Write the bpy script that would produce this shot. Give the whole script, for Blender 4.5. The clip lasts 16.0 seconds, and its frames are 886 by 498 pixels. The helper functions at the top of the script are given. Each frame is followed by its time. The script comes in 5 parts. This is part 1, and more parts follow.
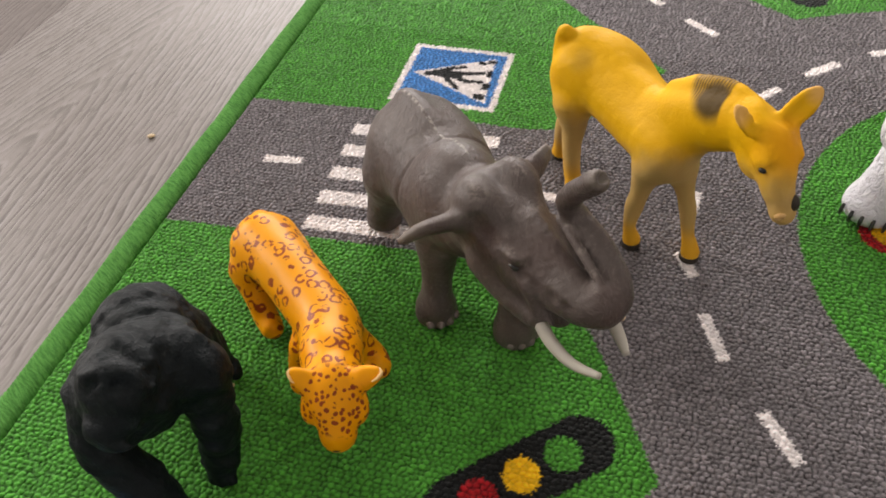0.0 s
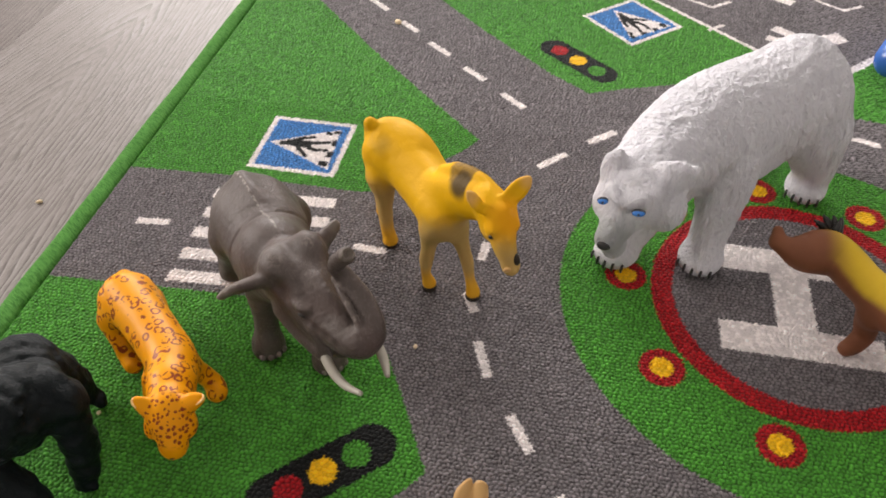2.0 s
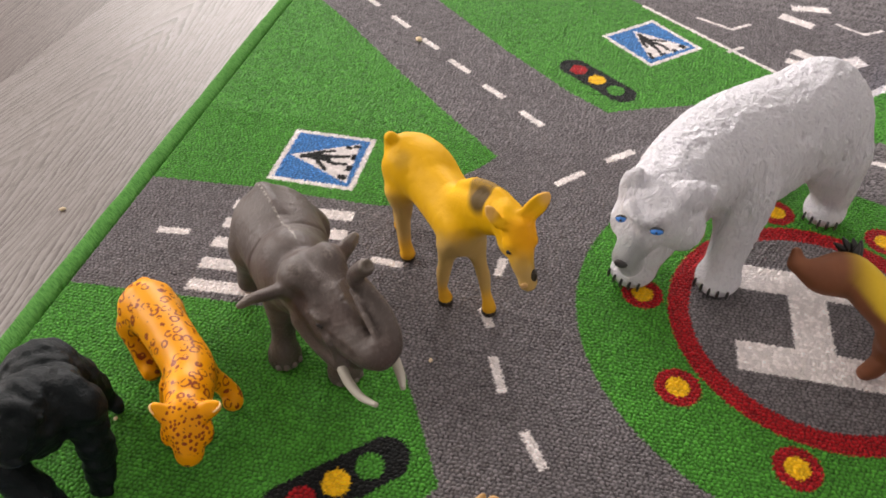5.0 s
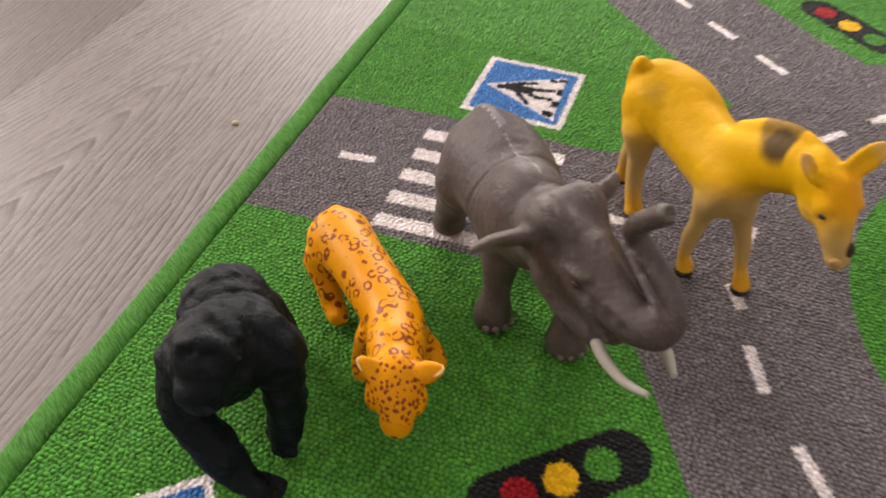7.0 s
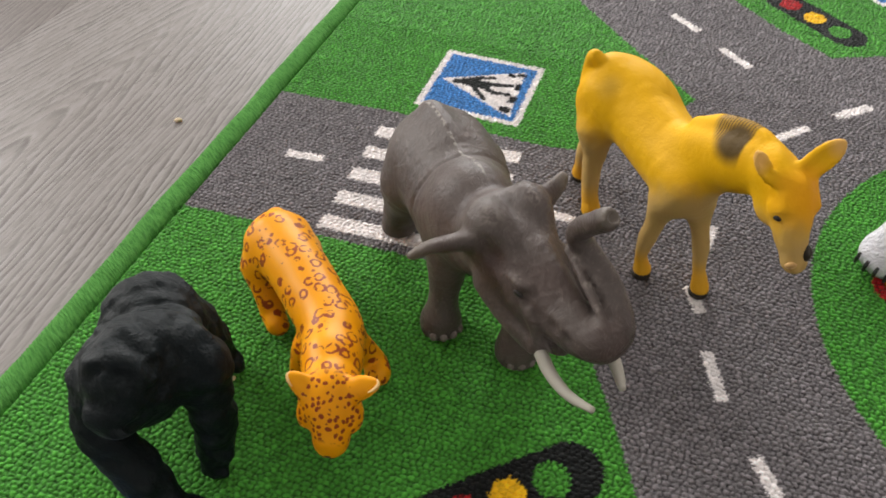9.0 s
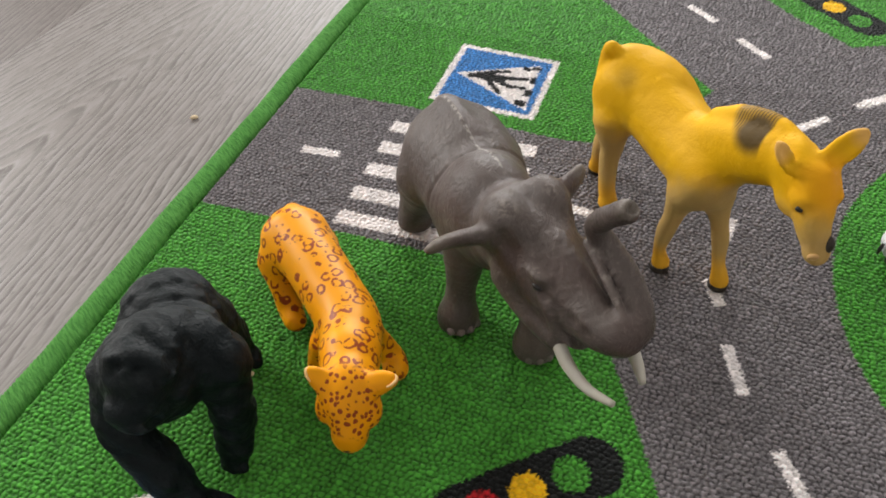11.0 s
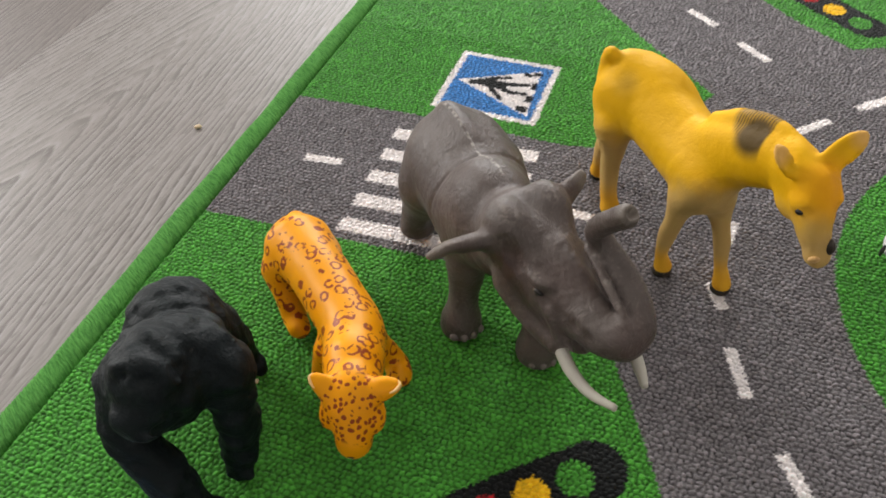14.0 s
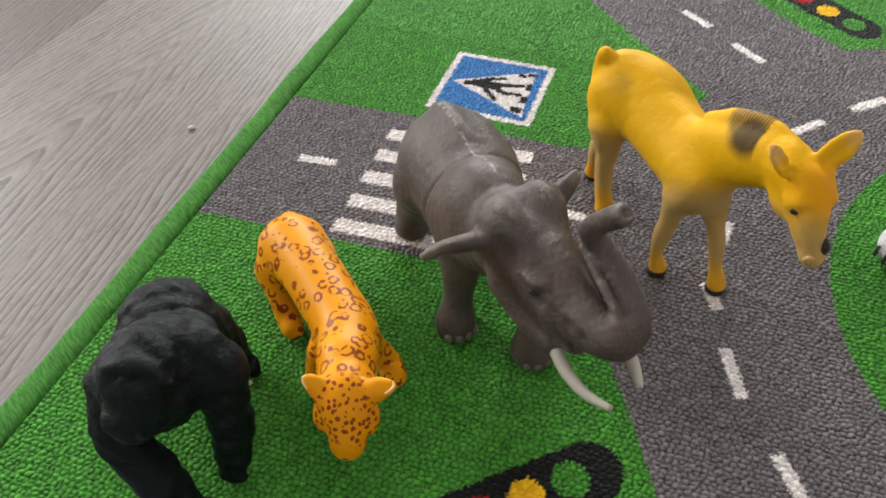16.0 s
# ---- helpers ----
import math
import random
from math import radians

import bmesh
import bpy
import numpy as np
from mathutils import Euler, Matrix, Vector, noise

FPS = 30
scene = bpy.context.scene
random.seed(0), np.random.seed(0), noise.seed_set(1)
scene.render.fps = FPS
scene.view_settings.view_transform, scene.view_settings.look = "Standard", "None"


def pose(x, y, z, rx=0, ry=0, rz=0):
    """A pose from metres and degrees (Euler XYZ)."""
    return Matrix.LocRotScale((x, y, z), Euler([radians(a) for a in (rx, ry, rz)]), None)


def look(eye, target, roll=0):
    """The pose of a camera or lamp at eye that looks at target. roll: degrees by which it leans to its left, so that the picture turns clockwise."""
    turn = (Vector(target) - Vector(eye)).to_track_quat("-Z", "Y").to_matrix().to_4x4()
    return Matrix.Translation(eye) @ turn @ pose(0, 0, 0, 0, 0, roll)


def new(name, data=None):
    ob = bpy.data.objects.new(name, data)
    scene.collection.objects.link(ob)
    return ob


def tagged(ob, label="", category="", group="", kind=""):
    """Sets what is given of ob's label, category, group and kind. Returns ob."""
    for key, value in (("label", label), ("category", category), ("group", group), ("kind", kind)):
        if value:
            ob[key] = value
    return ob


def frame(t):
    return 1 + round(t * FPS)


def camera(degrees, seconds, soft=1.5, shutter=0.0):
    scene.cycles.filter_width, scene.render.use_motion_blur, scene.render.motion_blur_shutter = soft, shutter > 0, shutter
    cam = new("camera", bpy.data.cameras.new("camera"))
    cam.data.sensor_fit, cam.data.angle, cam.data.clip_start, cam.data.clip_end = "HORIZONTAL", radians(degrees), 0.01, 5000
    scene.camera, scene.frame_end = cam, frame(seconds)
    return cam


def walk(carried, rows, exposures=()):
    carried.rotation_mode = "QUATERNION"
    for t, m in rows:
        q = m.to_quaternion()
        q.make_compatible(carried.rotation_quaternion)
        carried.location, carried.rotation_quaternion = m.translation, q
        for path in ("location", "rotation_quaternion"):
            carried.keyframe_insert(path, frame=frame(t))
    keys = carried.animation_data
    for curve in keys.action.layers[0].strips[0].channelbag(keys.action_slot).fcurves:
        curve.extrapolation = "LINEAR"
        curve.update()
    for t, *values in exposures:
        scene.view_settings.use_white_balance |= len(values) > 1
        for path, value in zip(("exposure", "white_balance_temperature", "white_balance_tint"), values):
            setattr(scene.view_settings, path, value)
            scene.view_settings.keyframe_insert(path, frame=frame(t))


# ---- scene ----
cam = camera(62.04, 16.0, soft=1.75, shutter=0.5)
PATH = [
    (0, (0.22113, -0.25917, 0.29004), (0.15344, 0.00394, -0.00355), -3.68),
    (0.5, (0.22249, -0.25622, 0.28821), (0.16039, 0.00920, -0.00453), -3.00),
    (0.6, (0.2210, -0.2550, 0.2960), (0.1666, 0.0115, 0.0027), -1.5),
    (0.7, (0.2320, -0.2500, 0.3110), (0.1796, 0.0141, 0.0151), -1.8),
    (0.8, (0.2390, -0.2550, 0.3330), (0.1924, 0.0077, 0.0349), -0.9),
    (1, (0.27117, -0.27762, 0.35552), (0.21580, -0.01002, 0.06342), -2.30),
    (1.5, (0.29446, -0.29104, 0.36548), (0.25157, -0.01898, 0.07542), -0.98),
    (2, (0.30168, -0.30247, 0.37377), (0.26698, -0.02627, 0.08654), 0.12),
    (2.5, (0.30093, -0.30726, 0.37588), (0.26418, -0.03019, 0.08973), 0.32),
    (3, (0.30142, -0.30698, 0.37527), (0.26246, -0.02947, 0.08985), 0.25),
    (3.5, (0.30009, -0.30573, 0.37512), (0.25987, -0.02655, 0.09150), 0.26),
    (4, (0.29962, -0.30551, 0.37466), (0.25860, -0.02424, 0.09323), 0.32),
    (6.3, (0.29830, -0.30771, 0.37400), (0.24110, -0.02801, 0.09383), -0.45),
    (6.5, (0.27589, -0.30999, 0.37169), (0.21324, -0.03335, 0.08966), -0.59),
    (6.7, (0.2230, -0.2970, 0.3450), (0.1536, -0.0295, 0.0559), -0.4),
    (6.9, (0.2140, -0.2840, 0.3130), (0.1316, -0.0212, 0.0230), -0.7),
    (7, (0.21138, -0.27340, 0.30898), (0.12454, -0.01614, 0.01526), -1.06),
    (7.2, (0.1980, -0.2530, 0.2940), (0.1160, -0.0010, -0.0056), 0.1),
    (7.5, (0.21618, -0.24151, 0.28120), (0.12694, 0.00855, -0.01798), -0.82),
    (8, (0.22542, -0.24451, 0.28852), (0.14734, 0.01050, -0.00960), 0.47),
    (8.5, (0.22602, -0.25285, 0.29789), (0.15161, 0.00504, 0.00131), 0.65),
    (9, (0.22372, -0.25267, 0.29840), (0.14693, 0.00529, 0.00250), -0.01),
    (9.5, (0.22225, -0.25338, 0.29699), (0.14302, 0.00316, 0.00049), -0.59),
    (12, (0.22242, -0.25256, 0.29699), (0.13692, 0.00124, -0.00012), -2.08),
    (12.5, (0.22264, -0.25290, 0.29592), (0.13666, 0.00093, -0.00103), -2.32),
    (13, (0.22349, -0.25313, 0.29704), (0.13686, 0.00083, 0.00039), -2.51),
    (13.5, (0.22379, -0.25353, 0.29785), (0.13662, 0.00127, 0.00209), -2.63),
    (14, (0.22402, -0.25348, 0.29843), (0.13707, 0.00218, 0.00334), -2.64),
    (14.5, (0.22403, -0.25289, 0.29860), (0.13784, 0.00365, 0.00406), -2.53),
    (15, (0.22422, -0.25380, 0.29888), (0.13847, 0.00356, 0.00493), -2.43),
    (15.5, (0.22440, -0.25322, 0.29775), (0.13934, 0.00423, 0.00366), -2.35),
    (16, (0.22438, -0.25316, 0.29685), (0.13954, 0.00416, 0.00259), -2.32),
]
# the film's white balance drifts from warm to neutral
BALANCE = [(0, 0.15, 6850, 15), (1, 0.15, 6800, 15), (4, 0.15, 6850, 17), (6.5, 0.15, 6850, 17), (7.1, 0.15, 7050, 21), (7.6, 0.15, 6900, 17), (8.5, 0.15, 6600, 12), (9.5, 0.15, 6500, 10), (16, 0.15, 6500, 10)]
walk(cam, [(t, look(eye, target, roll)) for t, eye, target, roll in PATH], BALANCE)

# ---- light ----
world = bpy.data.worlds.new("world")
scene.world = world
world.use_nodes = True
wn = world.node_tree
sky = wn.nodes.new("ShaderNodeTexSky")
sky.sky_type, sky.sun_disc = "NISHITA", False
sky.sun_elevation, sky.sun_rotation = radians(40), radians(150)
wn.nodes["Background"].inputs["Strength"].default_value = 0.1
wn.links.new(sky.outputs["Color"], wn.nodes["Background"].inputs["Color"])


def area_lamp(name, m, w, h, power, colour):
    data = bpy.data.lights.new(name, "AREA")
    data.shape, data.size, data.size_y, data.energy, data.color = "RECTANGLE", w, h, power, colour
    ob = new(name, data)
    ob.matrix_world = m
    return ob


# daylight in the openings of the two windows, and an added fill light overhead
area_lamp("window_daylight", look((-4.18, 1.30, 1.75), (0.1, 0.0, 0.0)), 2.0, 1.4, 160, (1.0, 0.98, 0.94))
area_lamp("window_daylight", look((-0.90, 4.18, 1.65), (0.1, 0.1, 0.0)), 3.1, 1.4, 186, (0.99, 0.98, 0.955))
area_lamp("ceiling_lamp_light", look((1.2, -0.8, 2.58), (1.2, -0.8, 0.0)), 0.7, 0.7, 4, (1.0, 0.94, 0.86))


# ---- materials ----
def material(name, rough=0.6, spec=0.5):
    m = bpy.data.materials.new(name)
    m.use_nodes = True
    b = m.node_tree.nodes["Principled BSDF"]
    b.inputs["Roughness"].default_value = rough
    b.inputs["Specular IOR Level"].default_value = spec
    return m, m.node_tree, b


class Nodes:
    """Short forms for building node trees."""

    def __init__(self, tree):
        self.tree = tree

    def put(self, value, socket):
        if isinstance(value, bpy.types.NodeSocket):
            self.tree.links.new(value, socket)
        elif value is not None:
            socket.default_value = value

    def node(self, kind, **props):
        n = self.tree.nodes.new(kind)
        if "operation" in props:
            n.operation = props["operation"]
        if "use_clamp" in props:
            n.use_clamp = props["use_clamp"]
        if "attribute_name" in props:
            n.attribute_name = props["attribute_name"]
        if "interpolation_type" in props:
            n.interpolation_type = props["interpolation_type"]
        if "data_type" in props:
            n.data_type = props["data_type"]
        if "blend_type" in props:
            n.blend_type = props["blend_type"]
        if "noise_dimensions" in props:
            n.noise_dimensions = props["noise_dimensions"]
        return n

    def coords(self, scale=(1, 1, 1), loc=(0, 0, 0), rot=(0, 0, 0)):
        c = self.node("ShaderNodeTexCoord")
        m = self.node("ShaderNodeMapping")
        self.put(c.outputs["Object"], m.inputs["Vector"])
        m.inputs["Scale"].default_value, m.inputs["Location"].default_value = scale, loc
        m.inputs["Rotation"].default_value = [radians(a) for a in rot]
        return m.outputs["Vector"]

    def noise(self, vec, scale, detail=3, rough=0.5, distort=0.0):
        n = self.node("ShaderNodeTexNoise")
        self.put(vec, n.inputs["Vector"])
        n.inputs["Scale"].default_value, n.inputs["Detail"].default_value = scale, detail
        n.inputs["Roughness"].default_value, n.inputs["Distortion"].default_value = rough, distort
        return n.outputs["Fac"]

    def noise_colour(self, vec, scale, detail=2):
        n = self.node("ShaderNodeTexNoise")
        self.put(vec, n.inputs["Vector"])
        n.inputs["Scale"].default_value, n.inputs["Detail"].default_value = scale, detail
        return n.outputs["Color"]

    def voronoi(self, vec, scale, out="Distance", rand=1.0):
        n = self.node("ShaderNodeTexVoronoi")
        self.put(vec, n.inputs["Vector"])
        n.inputs["Scale"].default_value, n.inputs["Randomness"].default_value = scale, rand
        return n.outputs[out]

    def math(self, op, a, b=None, c=None, clamp=False):
        n = self.node("ShaderNodeMath", operation=op, use_clamp=clamp)
        for v, s in zip((a, b, c), n.inputs):
            self.put(v, s)
        return n.outputs[0]

    def vmath(self, op, a, b=None, out=0):
        n = self.node("ShaderNodeVectorMath", operation=op)
        for v, s in zip((a, b), n.inputs):
            self.put(v, s)
        return n.outputs[out]

    def scaled(self, vec, f):
        n = self.node("ShaderNodeVectorMath", operation="SCALE")
        self.put(vec, n.inputs[0])
        n.inputs["Scale"].default_value = f
        return n.outputs[0]

    def step(self, x, lo, hi):
        n = self.node("ShaderNodeMapRange", interpolation_type="SMOOTHSTEP")
        self.put(x, n.inputs["Value"])
        n.inputs["From Min"].default_value, n.inputs["From Max"].default_value = lo, hi
        return n.outputs["Result"]

    def mix(self, f, a, b):
        n = self.node("ShaderNodeMix", data_type="RGBA")
        self.put(f, n.inputs["Factor"])
        for v, s in ((a, n.inputs[6]), (b, n.inputs[7])):
            self.put((*v, 1) if isinstance(v, tuple) and len(v) == 3 else v, s)
        return n.outputs[2]

    def ramp(self, f, *stops):
        n = self.node("ShaderNodeValToRGB")
        self.put(f, n.inputs["Fac"])
        e = n.color_ramp.elements
        while len(e) < len(stops):
            e.new(0.5)
        for el, (p, c) in zip(e, stops):
            el.position, el.color = p, (*c, 1)
        return n.outputs["Color"]

    def bump(self, height, bsdf, strength=0.5, dist=0.001):
        n = self.node("ShaderNodeBump")
        n.inputs["Strength"].default_value, n.inputs["Distance"].default_value = strength, dist
        self.put(height, n.inputs["Height"])
        self.put(n.outputs["Normal"], bsdf.inputs["Normal"])

    def near(self, vec, centre, lo, hi):
        """1 near a place, falling to 0 from lo to hi metres away."""
        d = self.vmath("DISTANCE", vec, centre, out=1)
        return self.math("SUBTRACT", 1.0, self.step(d, lo, hi))


def printed_yarn():
    """Loop pile in the printed colours: knots with fuzzy fibres, worn patches."""
    m, t, b = material("printed_loop_pile", 0.7, 0.16)
    n = Nodes(t)
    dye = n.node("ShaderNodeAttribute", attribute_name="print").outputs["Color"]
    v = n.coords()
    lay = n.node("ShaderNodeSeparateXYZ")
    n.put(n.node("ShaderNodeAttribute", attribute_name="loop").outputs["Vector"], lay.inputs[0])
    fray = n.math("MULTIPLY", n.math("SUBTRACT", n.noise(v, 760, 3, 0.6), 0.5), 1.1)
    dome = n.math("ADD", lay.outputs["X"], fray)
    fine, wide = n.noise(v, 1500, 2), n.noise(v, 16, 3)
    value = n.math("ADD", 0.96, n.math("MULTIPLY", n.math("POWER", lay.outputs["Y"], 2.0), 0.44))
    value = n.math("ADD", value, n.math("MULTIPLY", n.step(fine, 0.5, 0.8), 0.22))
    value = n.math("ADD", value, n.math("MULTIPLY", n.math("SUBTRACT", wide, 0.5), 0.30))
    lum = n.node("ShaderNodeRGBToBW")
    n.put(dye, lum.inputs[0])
    # shade between the knots is put into the colour, weaker on pale dyes
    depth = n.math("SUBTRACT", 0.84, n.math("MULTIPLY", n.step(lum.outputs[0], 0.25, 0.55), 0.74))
    gap_shade = n.math("SUBTRACT", 1.0, n.step(dome, 0.06, 1.0))
    value = n.math("MULTIPLY", value, n.math("SUBTRACT", 1.14, n.math("MULTIPLY", gap_shade, depth)))
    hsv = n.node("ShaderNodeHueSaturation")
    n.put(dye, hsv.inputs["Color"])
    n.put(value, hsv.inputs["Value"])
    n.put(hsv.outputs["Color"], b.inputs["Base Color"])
    b.inputs["Sheen Weight"].default_value = 0.04
    n.bump(n.math("ADD", dome, n.math("MULTIPLY", fine, 0.4)), b, 0.85, 0.0009)
    return m


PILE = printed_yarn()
DYES = np.array([(0.058, 0.258, 0.027), (0.166, 0.151, 0.158), (0.70, 0.65, 0.64), (0.37, 0.010, 0.014), (0.76, 0.43, 0.010), (0.05, 0.21, 0.53), (0.009, 0.010, 0.010)])
GREEN, GREY, WHITE, RED, YELLOW, BLUE, BLACK = range(7)


def binding_material():
    """Thick green thread whipped aslant over the edge, a little fluffy and uneven."""
    m, t, b = material("binding_thread", 0.9, 0.15)
    n = Nodes(t)
    v = n.coords(rot=(0, 0, 35))
    k = n.node("ShaderNodeMapping")
    n.put(v, k.inputs["Vector"])
    k.inputs["Scale"].default_value = (150.0, 1000.0, 150.0)
    thread = n.noise(k.outputs["Vector"], 1.0, 3, 0.6, 0.3)
    f, wide = n.noise(n.coords(), 900, 2), n.noise(n.coords(), 45, 2)
    c = n.mix(n.step(thread, 0.34, 0.62), (0.050, 0.185, 0.032), (0.100, 0.310, 0.062))
    c = n.mix(n.math("MULTIPLY", n.step(f, 0.55, 0.75), 0.4), c, (0.13, 0.36, 0.09))
    c = n.mix(n.math("MULTIPLY", n.step(wide, 0.4, 0.7), 0.3), c, (0.050, 0.200, 0.030))
    n.put(c, b.inputs["Base Color"])
    n.bump(n.math("ADD", thread, n.math("MULTIPLY", f, 0.3)), b, 1.0, 0.0014)
    return m


def wood_material():
    """Grey-washed oak laminate: arched growth rings, short dark and pale pores. The object's colour holds each board's ring centre and tone."""
    m, t, b = material("grey_oak_laminate", 0.5, 0.42)
    n = Nodes(t)
    info = n.node("ShaderNodeObjectInfo")
    own = n.node("ShaderNodeSeparateColor")
    n.put(info.outputs["Color"], own.inputs[0])
    co = n.node("ShaderNodeTexCoord").outputs["Object"]
    shift = n.node("ShaderNodeCombineXYZ")
    n.put(n.math("MULTIPLY", info.outputs["Random"], 7.0), shift.inputs[2])
    v = n.vmath("ADD", co, shift.outputs[0])

    def stretched(sx, sy, detail, rough=0.55, distort=0.0):
        k = n.node("ShaderNodeMapping")
        n.put(v, k.inputs["Vector"])
        k.inputs["Scale"].default_value = (sx, sy, 1.0)
        return n.noise(k.outputs["Vector"], 1.0, detail, rough, distort)

    xyz = n.node("ShaderNodeSeparateXYZ")
    n.put(co, xyz.inputs[0])
    wobble = n.math("MULTIPLY", n.math("SUBTRACT", stretched(20.0, 5.0, 3), 0.5), 0.016)
    frayed = n.math("MULTIPLY", n.math("SUBTRACT", stretched(420.0, 26.0, 2), 0.5), 0.0024)
    rx = n.math("ADD", n.math("SUBTRACT", xyz.outputs["X"], n.math("SUBTRACT", own.outputs[0], 0.5)), wobble)
    ry = n.math("MULTIPLY", n.math("SUBTRACT", xyz.outputs["Y"], n.math("SUBTRACT", own.outputs[1], 0.5)), 0.30)
    arch = n.math("DIVIDE", n.math("MULTIPLY", n.math("MULTIPLY", rx, rx), 90.0), n.math("ADD", 1.0, n.math("MULTIPLY", n.math("ABSOLUTE", rx), 40.0)))
    r = n.math("ADD", ry, arch)
    r = n.math("ADD", r, frayed)
    growth = n.math("ADD", n.math("MULTIPLY", n.math("ADD", r, n.math("MULTIPLY", wobble, 0.8)), 104.0), n.math("MULTIPLY", stretched(40.0, 1.8, 2), 2.6))
    rings = n.math("FRACT", growth)
    fade = n.math("ADD", 0.35, n.math("MULTIPLY", n.step(stretched(70.0, 4.5, 2), 0.36, 0.66), 0.65))
    dark_ring = n.math("MULTIPLY", n.step(rings, 0.36, 0.84), n.math("SUBTRACT", 1.0, n.step(rings, 0.84, 0.94)))
    pale_ring = n.math("MAXIMUM", n.step(rings, 0.90, 1.0), n.math("SUBTRACT", 1.0, n.step(rings, 0.0, 0.16)))
    fibre, streak, pore, wide = stretched(900.0, 85.0, 3, 0.6), stretched(300.0, 20.0, 3, 0.6), stretched(600.0, 95.0, 2, 0.5, 0.4), n.noise(v, 7.0, 2)
    c = n.mix(n.step(streak, 0.32, 0.70), (0.196, 0.172, 0.157), (0.250, 0.226, 0.210))
    c = n.mix(n.math("MULTIPLY", n.math("MULTIPLY", dark_ring, fade), 0.95), c, (0.082, 0.066, 0.059))
    c = n.mix(n.math("MULTIPLY", n.math("MULTIPLY", pale_ring, fade), 0.55), c, (0.345, 0.318, 0.300))
    c = n.mix(n.math("MULTIPLY", n.step(pore, 0.56, 0.66), 0.32), c, (0.318, 0.292, 0.276))
    c = n.mix(n.math("MULTIPLY", n.math("SUBTRACT", 1.0, n.step(pore, 0.33, 0.42)), 0.55), c, (0.100, 0.082, 0.074))
    c = n.mix(n.math("MULTIPLY", n.step(fibre, 0.50, 0.70), 0.18), c, (0.298, 0.272, 0.257))
    c = n.mix(n.math("MULTIPLY", n.step(wide, 0.42, 0.68), 0.25), c, (0.172, 0.142, 0.130))
    mul = n.node("ShaderNodeMix", data_type="RGBA", blend_type="MULTIPLY")
    mul.inputs["Factor"].default_value = 1.0
    n.put(c, mul.inputs[6])
    n.put(n.ramp(own.outputs[2], (0.0, (0.60, 0.55, 0.54)), (1.0, (1.08, 1.09, 1.11))), mul.inputs[7])
    n.put(mul.outputs[2], b.inputs["Base Color"])
    n.put(n.math("ADD", 0.37, n.math("MULTIPLY", fibre, 0.2)), b.inputs["Roughness"])
    n.bump(n.math("SUBTRACT", fibre, n.math("MULTIPLY", dark_ring, 0.3)), b, 0.25, 0.0004)
    return m


def plaster_material(name, colour):
    m, t, b = material(name, 0.9, 0.2)
    n = Nodes(t)
    v = n.coords()
    n.put(n.mix(n.noise(v, 3, 3), tuple(0.96 * c for c in colour), colour), b.inputs["Base Color"])
    n.bump(n.noise(v, 180, 3), b, 0.2, 0.001)
    return m


def plain(name, colour, rough=0.5, spec=0.5, vary=0.12, scale=160, bump=0.15, dist=0.0004):
    m, t, b = material(name, rough, spec)
    n = Nodes(t)
    v = n.coords()
    f = n.noise(v, scale, 4)
    n.put(n.mix(f, tuple(c * (1 - vary) for c in colour), tuple(min(1, c * (1 + vary)) for c in colour)), b.inputs["Base Color"])
    n.put(n.math("ADD", rough - 0.08, n.math("MULTIPLY", n.noise(v, scale * 0.3, 2), 0.16)), b.inputs["Roughness"])
    n.bump(f, b, bump, dist)
    return m


OAK, PLASTER, CEILING = wood_material(), plaster_material("off_white_wall_paint", (0.56, 0.56, 0.56)), plaster_material("ceiling_paint", (0.78, 0.78, 0.77))
BINDING = binding_material()
BACKING = plain("latex_backing", (0.06, 0.06, 0.055), 0.9)


# ---- building blocks ----
def mesh_from(name, verts, faces, mats, index=None, smooth=True):
    """A mesh from arrays of places and quads."""
    me = bpy.data.meshes.new(name)
    verts, faces = np.asarray(verts, np.float32), np.asarray(faces, np.int32)
    k = faces.shape[1]
    me.vertices.add(len(verts))
    me.vertices.foreach_set("co", verts.ravel())
    me.loops.add(faces.size)
    me.loops.foreach_set("vertex_index", faces.ravel())
    me.polygons.add(len(faces))
    me.polygons.foreach_set("loop_start", np.arange(0, faces.size, k, dtype=np.int32))
    me.polygons.foreach_set("loop_total", np.full(len(faces), k, np.int32))
    for m in mats:
        me.materials.append(m)
    if index is not None:
        me.polygons.foreach_set("material_index", np.asarray(index, np.int32))
    me.polygons.foreach_set("use_smooth", np.full(len(faces), smooth))
    me.update(calc_edges=True)
    me.validate()
    return me


def part(name, bm, mat, parent, label="", smooth=True):
    """One mesh object under a thing or under a part, from a bmesh or a mesh."""
    if isinstance(bm, bmesh.types.BMesh):
        me = bpy.data.meshes.new(name)
        for f in bm.faces:
            f.smooth = smooth
        bm.to_mesh(me)
        bm.free()
        me.materials.append(mat)
    else:
        me = bm
    ob = new(name, me)
    if parent is not None:
        ob.parent = parent
    return tagged(ob, label) if label else ob


def thing(name, place, label, category, group="", kind=""):
    ob = new(name)
    ob.location = place
    ob.empty_display_size = 0.02
    return tagged(ob, label, category, group, kind)


def box_bm(lo, hi, bevel=0.0):
    bm = bmesh.new()
    bmesh.ops.create_cube(bm, size=1.0)
    for v in bm.verts:
        v.co = [l + (c + 0.5) * (h - l) for c, l, h in zip(v.co, lo, hi)]
    if bevel:
        bmesh.ops.bevel(bm, geom=bm.edges[:], offset=bevel, segments=2, affect="EDGES", profile=0.6)
    return bm


